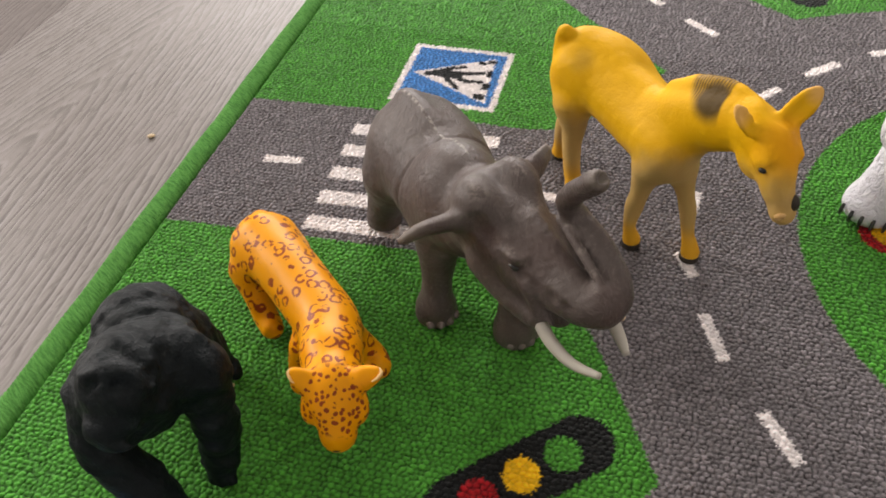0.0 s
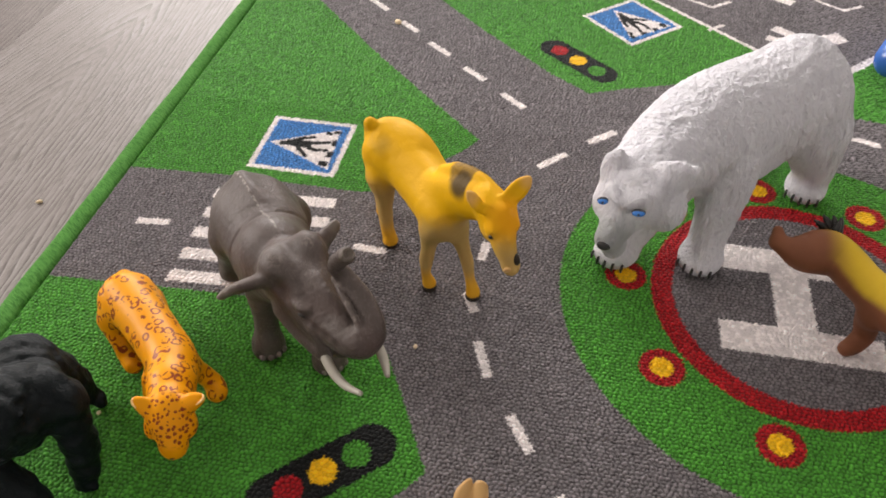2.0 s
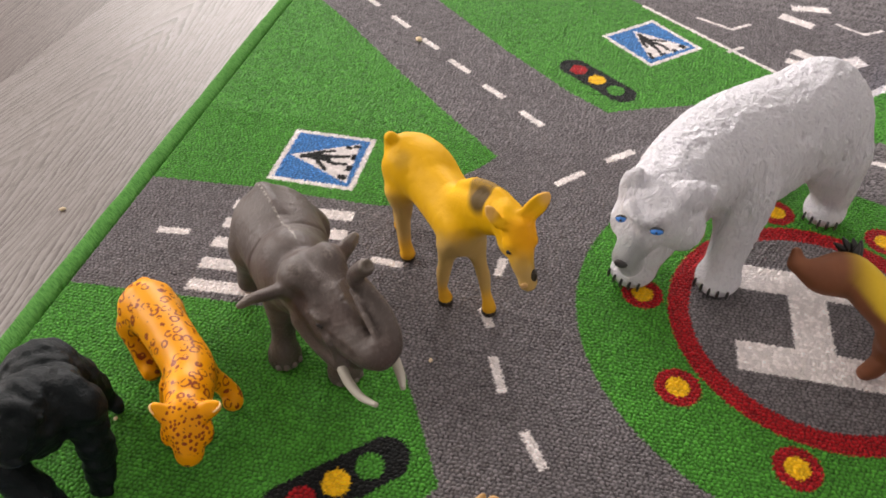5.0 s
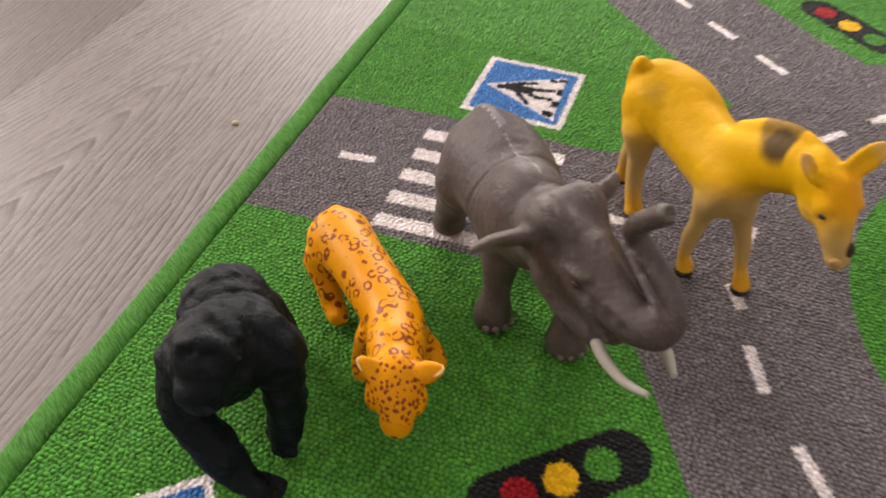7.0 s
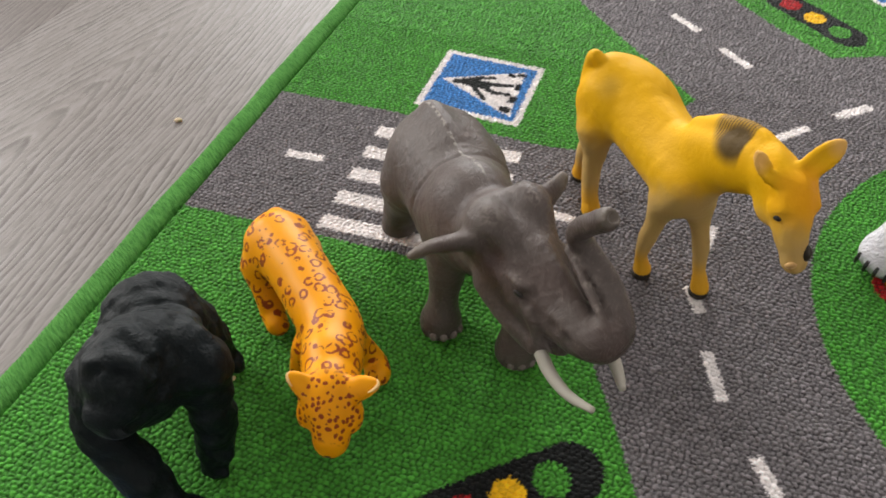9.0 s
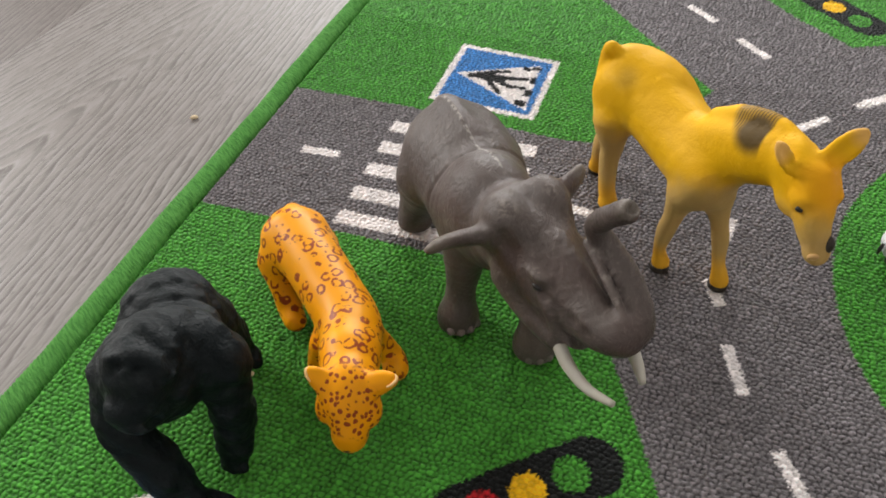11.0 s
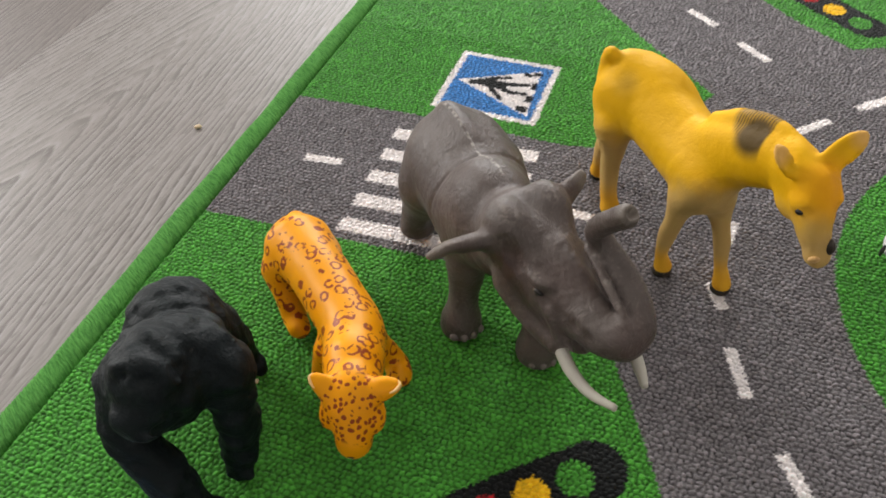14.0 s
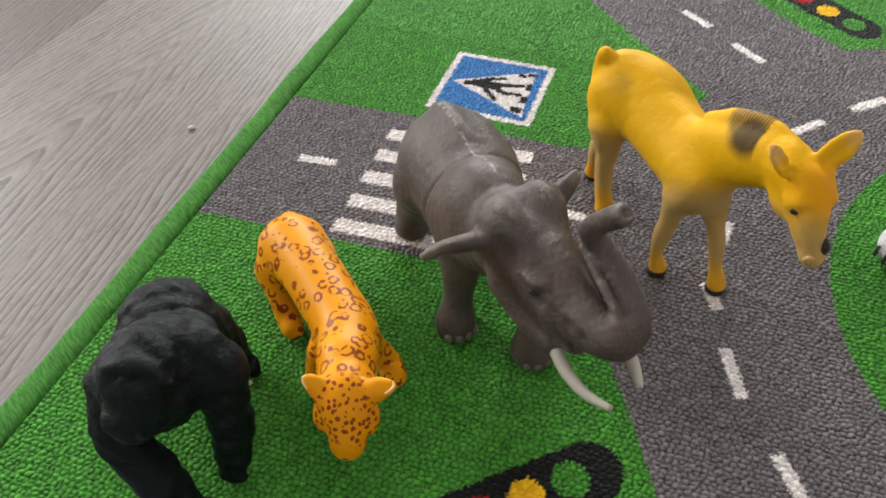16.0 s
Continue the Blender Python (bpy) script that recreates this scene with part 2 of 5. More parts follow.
# ---- the room ----
FLOOR = -0.006
WEST, EAST, SOUTH, NORTH = -4.2, 2.5, -2.7, 4.2
PLANK_TURN = Matrix.Translation((-0.2245, 0.11, FLOOR)) @ Matrix.Rotation(radians(-7.5), 4, "Z")


def structure(name, bm, mat, label, category):
    return tagged(part(name, bm, mat, None, smooth=False), label, category, kind="structure")


def build_room():
    top, w, base = 2.6, 0.12, FLOOR - 0.05
    structure("ceiling", box_bm((WEST, SOUTH, top), (EAST, NORTH, top + w)), CEILING, "plain white painted ceiling over the room", "ceiling")
    # unseen south and east walls, set close to throw fill light back
    structure("wall_south", box_bm((WEST - w, SOUTH - w, base), (EAST + w, SOUTH, top)), PLASTER, "unseen off-white room wall set close to bounce light", "wall")
    structure("wall_east", box_bm((EAST, SOUTH, base), (EAST + w, NORTH, top)), PLASTER, "unseen off-white room wall set close to bounce light", "wall")
    # two walls with a window's opening through each
    def pierced(name, along_x, at, a0, a1, z0, z1):
        bm = bmesh.new()
        ends = (WEST - w, EAST + w) if along_x else (SOUTH, NORTH)
        for p0, p1, q0, q1 in ((ends[0], a0, base, top), (a1, ends[1], base, top), (a0, a1, base, z0), (a0, a1, z1, top)):
            c0, c1 = ((p0, at[0], q0), (p1, at[1], q1)) if along_x else ((at[0], p0, q0), (at[1], p1, q1))
            piece = box_bm(c0, c1)
            me = bpy.data.meshes.new("piece")
            piece.to_mesh(me)
            piece.free()
            bm.from_mesh(me)
            bpy.data.meshes.remove(me)
        structure(name, bm, PLASTER, "plain off-white painted wall with a window opening", "wall")

    pierced("wall_west", False, (WEST - w, WEST), 0.3, 2.3, 1.05, 2.45)
    pierced("wall_north", True, (NORTH, NORTH + w), -2.45, 0.65, 0.95, 2.35)


build_room()


def build_floor():
    """Click laminate boards, laid askew to the rug, with fine bevelled joints."""
    floor = structure("floor", box_bm((WEST, SOUTH, FLOOR - 0.05), (EAST, NORTH, FLOOR - 0.0095)), BACKING, "grey-washed oak laminate floor", "floor")
    wide, long = 0.242, 1.29
    shared = {}
    for i in range(-20, 22):
        start = (i * 0.43) % long - 0.64
        for j in range(-4, 5):
            y0 = start + j * long
            c = PLANK_TURN @ Vector((i * wide + wide / 2, y0 + long / 2, 0))
            if not (WEST - 0.3 < c.x < EAST + 0.3 and SOUTH - 0.75 < c.y < NORTH + 0.75):
                continue
            place = Matrix.Translation(c) @ PLANK_TURN.to_3x3().to_4x4()
            crosses = not (WEST + 0.25 < c.x < EAST - 0.25 and SOUTH + 0.70 < c.y < NORTH - 0.70)
            if crosses:
                # boards along the walls are cut to fit
                bm = box_bm((-wide / 2 + 0.00005, -long / 2 + 0.00005, -0.008), (wide / 2 - 0.00005, long / 2 - 0.00005, 0.0), 0.0003)
                back = place.inverted()
                for way, at in (((1, 0, 0), EAST), ((-1, 0, 0), -WEST), ((0, 1, 0), NORTH), ((0, -1, 0), -SOUTH)):
                    w = Vector(way)
                    bmesh.ops.bisect_plane(bm, geom=bm.verts[:] + bm.edges[:] + bm.faces[:], plane_co=back @ (w * (at - 0.002)), plane_no=back.to_3x3() @ w, clear_outer=True)
                if not bm.verts:
                    bm.free()
                    continue
                ob = part("plank", bm, OAK, floor, smooth=False)
            elif "plank" not in shared:
                bm = box_bm((-wide / 2 + 0.00005, -long / 2 + 0.00005, -0.008), (wide / 2 - 0.00005, long / 2 - 0.00005, 0.0), 0.0003)
                ob = part("plank", bm, OAK, floor, smooth=False)
                shared["plank"] = ob.data
            else:
                ob = part("plank", shared["plank"], OAK, floor)
            ob.matrix_world = place
            rng = random.Random(i * 31 + j)
            ob.color = (0.5 + rng.uniform(-0.06, 0.06), 0.5 + rng.uniform(-0.45, 0.45), rng.random(), 1.0)
            if i == 0 and y0 < 0.1 < y0 + long:
                ob.color = (0.5 - 0.026, 0.5 - 0.15 - (y0 + long / 2), 0.80, 1.0)
            if i == -1:
                ob.color[2] = 0.2


build_floor()


# ---- the play rug ----
SLANT = math.atan(0.0625)
CS, SN = math.cos(SLANT), math.sin(SLANT)
RUG_O = np.array([-0.0105, 0.0])
RUG_W, RUG_V0, RUG_V1 = 0.72, -0.46, 0.84


def rug_world(u, v):
    return RUG_O[0] + u * CS + v * SN, RUG_O[1] - u * SN + v * CS


def inside(x, y, corners):
    """Which places lie in a polygon."""
    hit = np.zeros(x.shape, bool)
    for (ax, ay), (bx, by) in zip(corners, corners[1:] + corners[:1]):
        if ay != by:
            hit ^= ((ay > y) != (by > y)) & (x < (bx - ax) * (y - ay) / (by - ay) + ax)
    return hit


def stroke(x, y, ax, ay, bx, by, half, rounded=False):
    """Which places lie on a straight mark of a given half width."""
    dx, dy = bx - ax, by - ay
    long = math.hypot(dx, dy)
    s = ((x - ax) * dx + (y - ay) * dy) / long
    d = np.abs((x - ax) * dy - (y - ay) * dx) / long
    if rounded:
        e = np.clip(s, 0, long)
        return np.hypot(x - ax - e * dx / long, y - ay - e * dy / long) < half
    return (s > 0) & (s < long) & (d < half)


GREENS = [
    [(-0.2, 0.1165), (0.08, 0.1165), (0.185, 0.110), (0.208, 0.113), (0.226, 0.130), (0.241, 0.153), (0.258, 0.169), (0.270, 0.186),
     (0.231, 0.229), (0.166, 0.302), (0.087, 0.398), (0.0, 0.492), (-0.1, 0.60)],
    [(-0.2, -0.0005), (0.15, -0.002), (0.200, -0.006), (0.220, -0.018), (0.236, -0.042), (0.245, -0.060), (0.259, -0.092), (0.2685, -0.1125),
     (0.262, -0.120), (0.18, -0.20), (0.05, -0.34), (-0.2, -0.5)],
    [(0.05, 0.60), (0.192, 0.440), (0.257, 0.365), (0.327, 0.293), (0.361, 0.2655), (0.393, 0.277), (0.429, 0.287), (0.500, 0.310), (0.545, 0.338),
     (0.513, 0.368), (0.407, 0.473), (0.28, 0.60)],
    [(0.555, 0.262), (0.60, 0.332), (0.66, 0.385), (0.85, 0.42), (0.85, 0.25), (0.70, 0.245), (0.62, 0.25)],
]
DASHES = [(0.030, 0.058, 0.054, 0.0595), (0.193, 0.0525, 0.217, 0.050), (0.277, 0.020, 0.2845, 0.003), (0.2885, -0.020, 0.297, -0.0465),
          (0.312, -0.071, 0.3245, -0.0935), (0.341, -0.117, 0.356, -0.137), (0.287, 0.068, 0.284, 0.050), (0.320, 0.157, 0.342, 0.177), (0.3595, 0.194, 0.3825, 0.2115),
          (0.405, 0.225, 0.428, 0.236), (0.135, 0.413, 0.157, 0.391), (0.175, 0.370, 0.194, 0.352), (0.2085, 0.3335, 0.231, 0.312),
          (0.2465, 0.2935, 0.267, 0.2745), (0.284, 0.2555, 0.305, 0.2355), (0.095, 0.455, 0.116, 0.433), (0.055, 0.497, 0.076, 0.475),
          (0.573, 0.229, 0.597, 0.219), (0.630, 0.204, 0.655, 0.196), (0.3835, -0.165, 0.40, -0.183)]
PAD = (0.4955, 0.0375)


def traffic_light(x, y, index, cx, cy, dx, dy, half, gap):
    index[stroke(x, y, cx - dx * half, cy - dy * half, cx + dx * half, cy + dy * half, 0.0142, True)] = BLACK
    for k, colour in ((-1, RED), (0, YELLOW), (1, GREEN)):
        index[np.hypot(x - cx - k * gap * dx, y - cy - k * gap * dy) < 0.0082] = colour


def crossing_sign(x, y, index, tl, right, down, apex_left=True):
    """A blue sign with a white rim, a white triangle and black crossing bars."""
    det = right[0] * down[1] - right[1] * down[0]
    u = ((x - tl[0]) * down[1] - (y - tl[1]) * down[0]) / det
    v = ((y - tl[1]) * right[0] - (x - tl[0]) * right[1]) / det
    index[(u > 0) & (u < 1) & (v > 0) & (v < 1)] = WHITE
    index[(u > 0.06) & (u < 0.94) & (v > 0.06) & (v < 0.94)] = BLUE
    index[inside(u, v, [(0.105, 0.505), (0.84, 0.130), (0.89, 0.885)])] = WHITE
    index[np.hypot(u - 0.250, (v - 0.505) * 0.95) < 0.042] = BLACK
    # the walker's trunk, arms and legs, then the stripes underfoot
    for a in ((0.330, 0.480, 0.520, 0.480, 0.060), (0.370, 0.430, 0.470, 0.370, 0.032), (0.470, 0.370, 0.580, 0.335, 0.024), (0.430, 0.530, 0.575, 0.690, 0.027),
              (0.480, 0.450, 0.640, 0.435, 0.032), (0.640, 0.435, 0.780, 0.395, 0.024), (0.490, 0.500, 0.640, 0.565, 0.032), (0.640, 0.565, 0.780, 0.550, 0.025)):
        index[stroke(u, v, *a, True)] = BLACK
    for cu, cv, hu, hv in ((0.735, 0.230, 0.045, 0.028), (0.825, 0.190, 0.040, 0.030), (0.835, 0.400, 0.026, 0.055), (0.845, 0.610, 0.036, 0.050), (0.815, 0.790, 0.052, 0.042)):
        index[(np.abs(u - cu) < hu) & (np.abs(v - cv) < hv)] = BLACK


def rug_colours(x, y):
    index = np.full(x.shape, GREY)
    for corners in GREENS:
        index[inside(x, y, corners)] = GREEN
    index[np.hypot(x - PAD[0], (y - PAD[1]) * 1.02) < 0.1565] = GREEN
    # zebra crossing
    for k in range(5):
        y0 = 0.0045 + k * 0.0212
        index[(x > 0.073 + 0.0008 * k) & (x < 0.170) & (y > y0) & (y < y0 + 0.0105)] = WHITE
    for d in DASHES:
        index[stroke(x, y, *d, 0.0031)] = WHITE
    # lines and lettering strokes of the parking place
    for a in ((0.400, 0.480, 0.538, 0.343, 0.0022), (0.596, 0.328, 0.665, 0.388, 0.0035), (0.455, 0.462, 0.49, 0.44, 0.002), (0.49, 0.44, 0.51, 0.455, 0.002),
              (0.545, 0.405, 0.57, 0.385, 0.006), (0.555, 0.37, 0.61, 0.395, 0.009), (0.535, 0.385, 0.575, 0.372, 0.005), (0.48, 0.392, 0.497, 0.405, 0.002),
              (0.545, 0.48, 0.575, 0.46, 0.007), (0.56, 0.50, 0.60, 0.50, 0.006), (0.60, 0.47, 0.625, 0.45, 0.002), (0.625, 0.45, 0.645, 0.463, 0.002)):
        index[stroke(x, y, *a)] = WHITE
    # signs and traffic lights
    crossing_sign(x, y, index, (0.0945, 0.1975), (0.0718, -0.0045), (-0.0045, -0.0690))
    crossing_sign(x, y, index, (0.0625, -0.163), (-0.055, -0.043), (0.043, -0.055))
    crossing_sign(x, y, index, (0.356, 0.405), (0.0470, -0.0530), (0.0530, 0.0430))
    traffic_light(x, y, index, 0.2125, -0.1190, 0.786, 0.618, 0.030, 0.0205)
    traffic_light(x, y, index, 0.3515, 0.3190, 0.738, -0.675, 0.030, 0.0235)
    # helicopter pad
    px, py = x - PAD[0], y - PAD[1]
    r = np.hypot(px, py)
    index[r < 0.0955] = RED
    index[r < 0.0815] = GREY
    hu, hv = px * CS - py * SN, px * SN + py * CS
    for sign in (-1, 1):
        index[(np.abs(hu + 0.002) < 0.0505) & (np.abs(hv - sign * 0.0355 - 0.001) < 0.0120)] = WHITE
    index[(np.abs(hu + 0.003) < 0.0125) & (np.abs(hv) < 0.040)] = WHITE
    for k in range(9):
        a = radians(174 + 40 * k)
        d = np.hypot(px - 0.1125 * math.cos(a), py - 0.1125 * math.sin(a))
        index[d < 0.0140] = RED
        index[d < 0.0072] = YELLOW
    return index


def tufts(u, v):
    """Loop pile: how far each place lies up its knot, the knot's own shade, and its height; uneven knots in staggered rows."""
    table = np.random.default_rng(5).random((3, 512, 512)).astype(np.float32)
    pu, pv = 0.0029, 0.0025
    col = (u + 0.0004 * np.sin(v * 170 - u * 210)) / pu
    row = (v + 0.0004 * np.sin(u * 230 + v * 90)) / pv
    i0, j0 = np.floor(col).astype(int), np.floor(row).astype(int)
    first, second, shade = np.full(u.shape, 9.0), np.full(u.shape, 9.0), np.zeros(u.shape)
    for di in (-1, 0, 1):
        for dj in (-1, 0, 1):
            i, j = i0 + di, j0 + dj
            a, b, c = (t[i % 512, j % 512] for t in table)
            d = np.hypot(col - i - 0.5 * (j % 2) - 0.25 + 0.80 * (a - 0.5), (row - j - 0.5 + 0.50 * (b - 0.5)) * 1.16)
            closer = d < first
            second = np.where(closer, first, np.minimum(second, d))
            first = np.where(closer, d, first)
            shade = np.where(closer, c, shade)
    dome = np.sqrt(np.clip((second - first) / 0.56, 0, 1)) * (1.0 - 0.22 * np.clip(first, 0, 1))
    return dome, shade, 0.0013 * (dome * (0.60 + 0.40 * shade) - 1.0)


def build_rug():
    rug = thing("play_rug", (0.0, 0.0, FLOOR), "green low-pile play rug with grey roads on laminate floor", "rug")
    us = np.concatenate([np.arange(0, 0.56, 0.00075), np.arange(0.56, RUG_W, 0.0018), [RUG_W]])
    vs = np.concatenate([np.arange(RUG_V0, -0.21, 0.004), np.arange(-0.21, 0.22, 0.00068), np.arange(0.22, 0.52, 0.0014), np.arange(0.52, RUG_V1, 0.003), [RUG_V1]])
    u, v = np.meshgrid(us, vs)
    x, y = rug_world(u, v)
    rng = np.random.default_rng(3)
    dome, shade, z = tufts(u, v)
    z = z + rng.normal(0, 0.00008, u.shape)
    z -= 0.0036 * np.exp(-((u - 0.0004) / 0.0016) ** 2)
    jx, jy = rng.normal(0, 0.00010, u.shape), rng.normal(0, 0.00010, u.shape)
    verts = np.stack([x + jx, y + jy, z - FLOOR], -1).reshape(-1, 3)
    ny, nx = u.shape
    k = np.arange(ny * nx).reshape(ny, nx)
    faces = np.stack([k[:-1, :-1], k[:-1, 1:], k[1:, 1:], k[1:, :-1]], -1).reshape(-1, 4)
    # the print bleeds a little from loop to loop
    bleed = rng.normal(0, 0.00050, (2, len(verts)))
    dye = DYES[rug_colours(verts[:, 0] + bleed[0], verts[:, 1] + bleed[1])]
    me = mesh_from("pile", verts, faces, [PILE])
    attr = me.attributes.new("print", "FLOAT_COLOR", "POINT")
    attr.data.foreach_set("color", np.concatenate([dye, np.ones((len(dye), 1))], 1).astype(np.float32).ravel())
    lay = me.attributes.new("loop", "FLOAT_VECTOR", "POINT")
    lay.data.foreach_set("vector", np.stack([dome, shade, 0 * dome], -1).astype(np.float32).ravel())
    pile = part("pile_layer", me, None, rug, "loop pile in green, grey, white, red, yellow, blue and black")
    tagged(pile, kind="stuff")
    # backing and the whipped edge all round
    bm = box_bm((0.001, RUG_V0 + 0.001, 0.0), (RUG_W - 0.001, RUG_V1 - 0.001, -FLOOR - 0.0040))
    turn = Matrix(((CS, SN, 0, RUG_O[0]), (-SN, CS, 0, RUG_O[1]), (0, 0, 1, 0), (0, 0, 0, 1)))
    bmesh.ops.transform(bm, matrix=turn, verts=bm.verts)
    part("backing", bm, BACKING, rug, "dark rubbery backing", smooth=False)
    rng2 = np.random.default_rng(8)
    sides = [((-0.0074, RUG_V0 - 0.012), (-0.0074, RUG_V1 + 0.012), 0.00045), ((RUG_W + 0.0062, RUG_V0 - 0.012), (RUG_W + 0.0062, RUG_V1 + 0.012), 0.003),
             ((0, RUG_V0 - 0.0062), (RUG_W, RUG_V0 - 0.0062), 0.003), ((0, RUG_V1 + 0.0062), (RUG_W, RUG_V1 + 0.0062), 0.003)]
    for (au, av), (bu, bv), step in sides:
        long = math.hypot(bu - au, bv - av)
        s = np.arange(0, long + step, step)
        a = np.linspace(-0.25, math.pi + 0.25, 21)
        sg, ag = np.meshgrid(s, a, indexing="ij")
        du, dv = (bu - au) / long, (bv - av) / long
        stitch = 0.00024 * np.sin(2 * math.pi * (sg - 0.0030 * ag + 0.0006 * np.sin(sg * 240 + ag) + 0.0004 * np.sin(sg * 531)) / 0.0021) + rng2.normal(0, 0.00010, sg.shape)
        slack = 0.0003 * np.sin(sg * 37) + 0.0002 * np.sin(sg * 91 + 1)
        cs, sn = np.cos(ag), np.sin(ag)
        across = (0.0078 + stitch) * np.sign(cs) * np.abs(cs) ** 0.9 + slack
        z = 0.0010 + (0.0046 + stitch) * np.sign(sn) * np.abs(sn) ** 0.62 + 0.0003 * np.sin(sg * 61 + 2 * np.sin(sg * 23))
        uu, vv = au + du * sg + dv * across, av + dv * sg - du * across
        xx, yy = rug_world(uu, vv)
        verts = np.stack([xx, yy, np.maximum(z, 0.0)], -1).reshape(-1, 3)
        n0, n1 = sg.shape
        k = np.arange(n0 * n1).reshape(n0, n1)
        faces = np.stack([k[:-1, :-1], k[:-1, 1:], k[1:, 1:], k[1:, :-1]], -1).reshape(-1, 4)
        part("binding", mesh_from("binding", verts, faces, [BINDING]), None, rug, "whipped green edge binding")


build_rug()


# ---- moulded figures ----
class Clay:
    """A soft solid on a grid: blobs and limbs that melt into one another, turned into one skin."""

    def __init__(self, lo, hi, cell):
        self.lo, self.cell = np.array(lo, float), cell
        self.shape = np.ceil((np.array(hi) - lo) / cell).astype(int) + 1
        self.d = np.full(self.shape, 0.05, np.float32)

    def _window(self, lo, hi):
        a = np.maximum(np.floor((np.asarray(lo) - self.lo) / self.cell).astype(int), 0)
        b = np.minimum(np.ceil((np.asarray(hi) - self.lo) / self.cell).astype(int) + 1, self.shape)
        s = tuple(slice(i, max(i, j)) for i, j in zip(a, b))
        axes = [self.lo[n] + self.cell * np.arange(s[n].start, s[n].stop) for n in range(3)]
        return s, np.stack(np.meshgrid(*axes, indexing="ij"), -1)

    def _join(self, s, d, k):
        old = self.d[s]
        h = np.maximum(k - np.abs(old - d), 0) / k
        self.d[s] = np.minimum(old, d) - h * h * k * 0.25

    def limb(self, joints, k=0.005, flat=None, fine=4):
        """A smooth chain of joints (x, y, z, radius); flat: (axis, factor) squeezes it along a direction."""
        pts, line = np.array(joints, float), []
        for i in range(len(pts) - 1):
            p0, p1, p2, p3 = pts[max(i - 1, 0)], pts[i], pts[i + 1], pts[min(i + 2, len(pts) - 1)]
            for t in np.arange(fine) / fine:
                line.append(0.5 * ((2 * p1) + (p2 - p0) * t + (2 * p0 - 5 * p1 + 4 * p2 - p3) * t * t + (3 * p1 - p0 - 3 * p2 + p3) * t**3))
        line = np.array(line + [pts[-1]])
        pad = line[:, 3].max() + 2 * k + 0.004
        s, p = self._window(line[:, :3].min(0) - pad, line[:, :3].max(0) + pad)
        if p.size == 0:
            return self
        best = np.full(p.shape[:3], 0.02)
        n = None if flat is None else np.array(flat[0], float) / np.linalg.norm(flat[0])
        low = p[0, 0, 0]
        for ja, jb in zip(line, line[1:]):
            reach = max(ja[3], jb[3]) + k + 0.004
            a = np.maximum(np.floor((np.minimum(ja, jb)[:3] - reach - low) / self.cell).astype(int), 0)
            b = np.maximum(np.ceil((np.maximum(ja, jb)[:3] + reach - low) / self.cell).astype(int) + 1, 0)
            w = tuple(slice(x, y) for x, y in zip(a, b))
            q = p[w]
            if q.size == 0:
                continue
            ab, ap = jb[:3] - ja[:3], q - ja[:3]
            t = np.clip((ap @ ab) / (ab @ ab), 0, 1)
            off = ap - t[..., None] * ab
            if n is not None:
                off = off + (off @ n)[..., None] * n * (flat[1] - 1)
            best[w] = np.minimum(best[w], np.sqrt((off * off).sum(-1)) - (ja[3] + (jb[3] - ja[3]) * t))
        self._join(s, best, k)
        return self

    def blob(self, centre, radii, k=0.006, ahead=(1, 0, 0), up=(0, 0, 1), carve=False):
        """An ellipsoid with radii along ahead, aside and up."""
        c = np.array(centre, float)
        f = np.array(ahead, float) / np.linalg.norm(ahead)
        side = np.cross(up, f)
        side /= np.linalg.norm(side)
        axes = np.stack([f, side, np.cross(f, side)])
        pad = max(radii) + 2 * k + 0.004
        s, p = self._window(c - pad, c + pad)
        if p.size == 0:
            return self
        q = (p - c) @ axes.T
        r = np.array(radii)
        k0, k1 = np.linalg.norm(q / r, axis=-1), np.linalg.norm(q / r**2, axis=-1) + 1e-9
        d = k0 * (k0 - 1) / k1
        if carve:
            old = self.d[s]
            h = np.maximum(k - np.abs(old + d), 0) / k
            self.d[s] = np.maximum(old, -d) + h * h * k * 0.25
        else:
            self._join(s, d, k)
        return self

    def rough(self, field):
        """Adds a relief, given as a function of places near the skin."""
        s = np.abs(self.d) < 4 * self.cell
        idx = np.argwhere(s)
        p = self.lo + self.cell * idx
        self.d[s] += field(p).astype(np.float32)
        return self

    def ground(self, z=0.0):
        zs = self.lo[2] + self.cell * np.arange(self.shape[2])
        self.d = np.maximum(self.d, (z - zs)[None, None, :].astype(np.float32))
        return self

    def skin(self, name, mats, origin=(0, 0, 0), paint=None):
        """Surface nets, then one easing of the places."""
        d = self.d
        low = d < 0
        n = np.array(d.shape)
        total, count = np.zeros((*(n - 1), 3), np.float32), np.zeros(n - 1, np.float32)
        grid = np.stack(np.meshgrid(*[np.arange(m - 1) for m in n], indexing="ij"), -1).astype(np.float32)
        for axis in range(3):
            lead = [slice(None)] * 3
            trail = [slice(None)] * 3
            lead[axis], trail[axis] = slice(0, -1), slice(1, None)
            a, b = d[tuple(lead)], d[tuple(trail)]
            cross = (a < 0) != (b < 0)
            t = np.where(cross, a / np.where(cross, a - b, 1), 0)
            others = [o for o in range(3) if o != axis]
            for p in (0, 1):
                for q in (0, 1):
                    cut = [slice(None)] * 3
                    cut[others[0]] = slice(p, n[others[0]] - 1 + p)
                    cut[others[1]] = slice(q, n[others[1]] - 1 + q)
                    c, tt = cross[tuple(cut)], t[tuple(cut)]
                    count += c
                    total[..., axis] += np.where(c, tt, 0)
                    total[..., others[0]] += c * p
                    total[..., others[1]] += c * q
        alive = count > 0
        ids = np.full(alive.shape, -1)
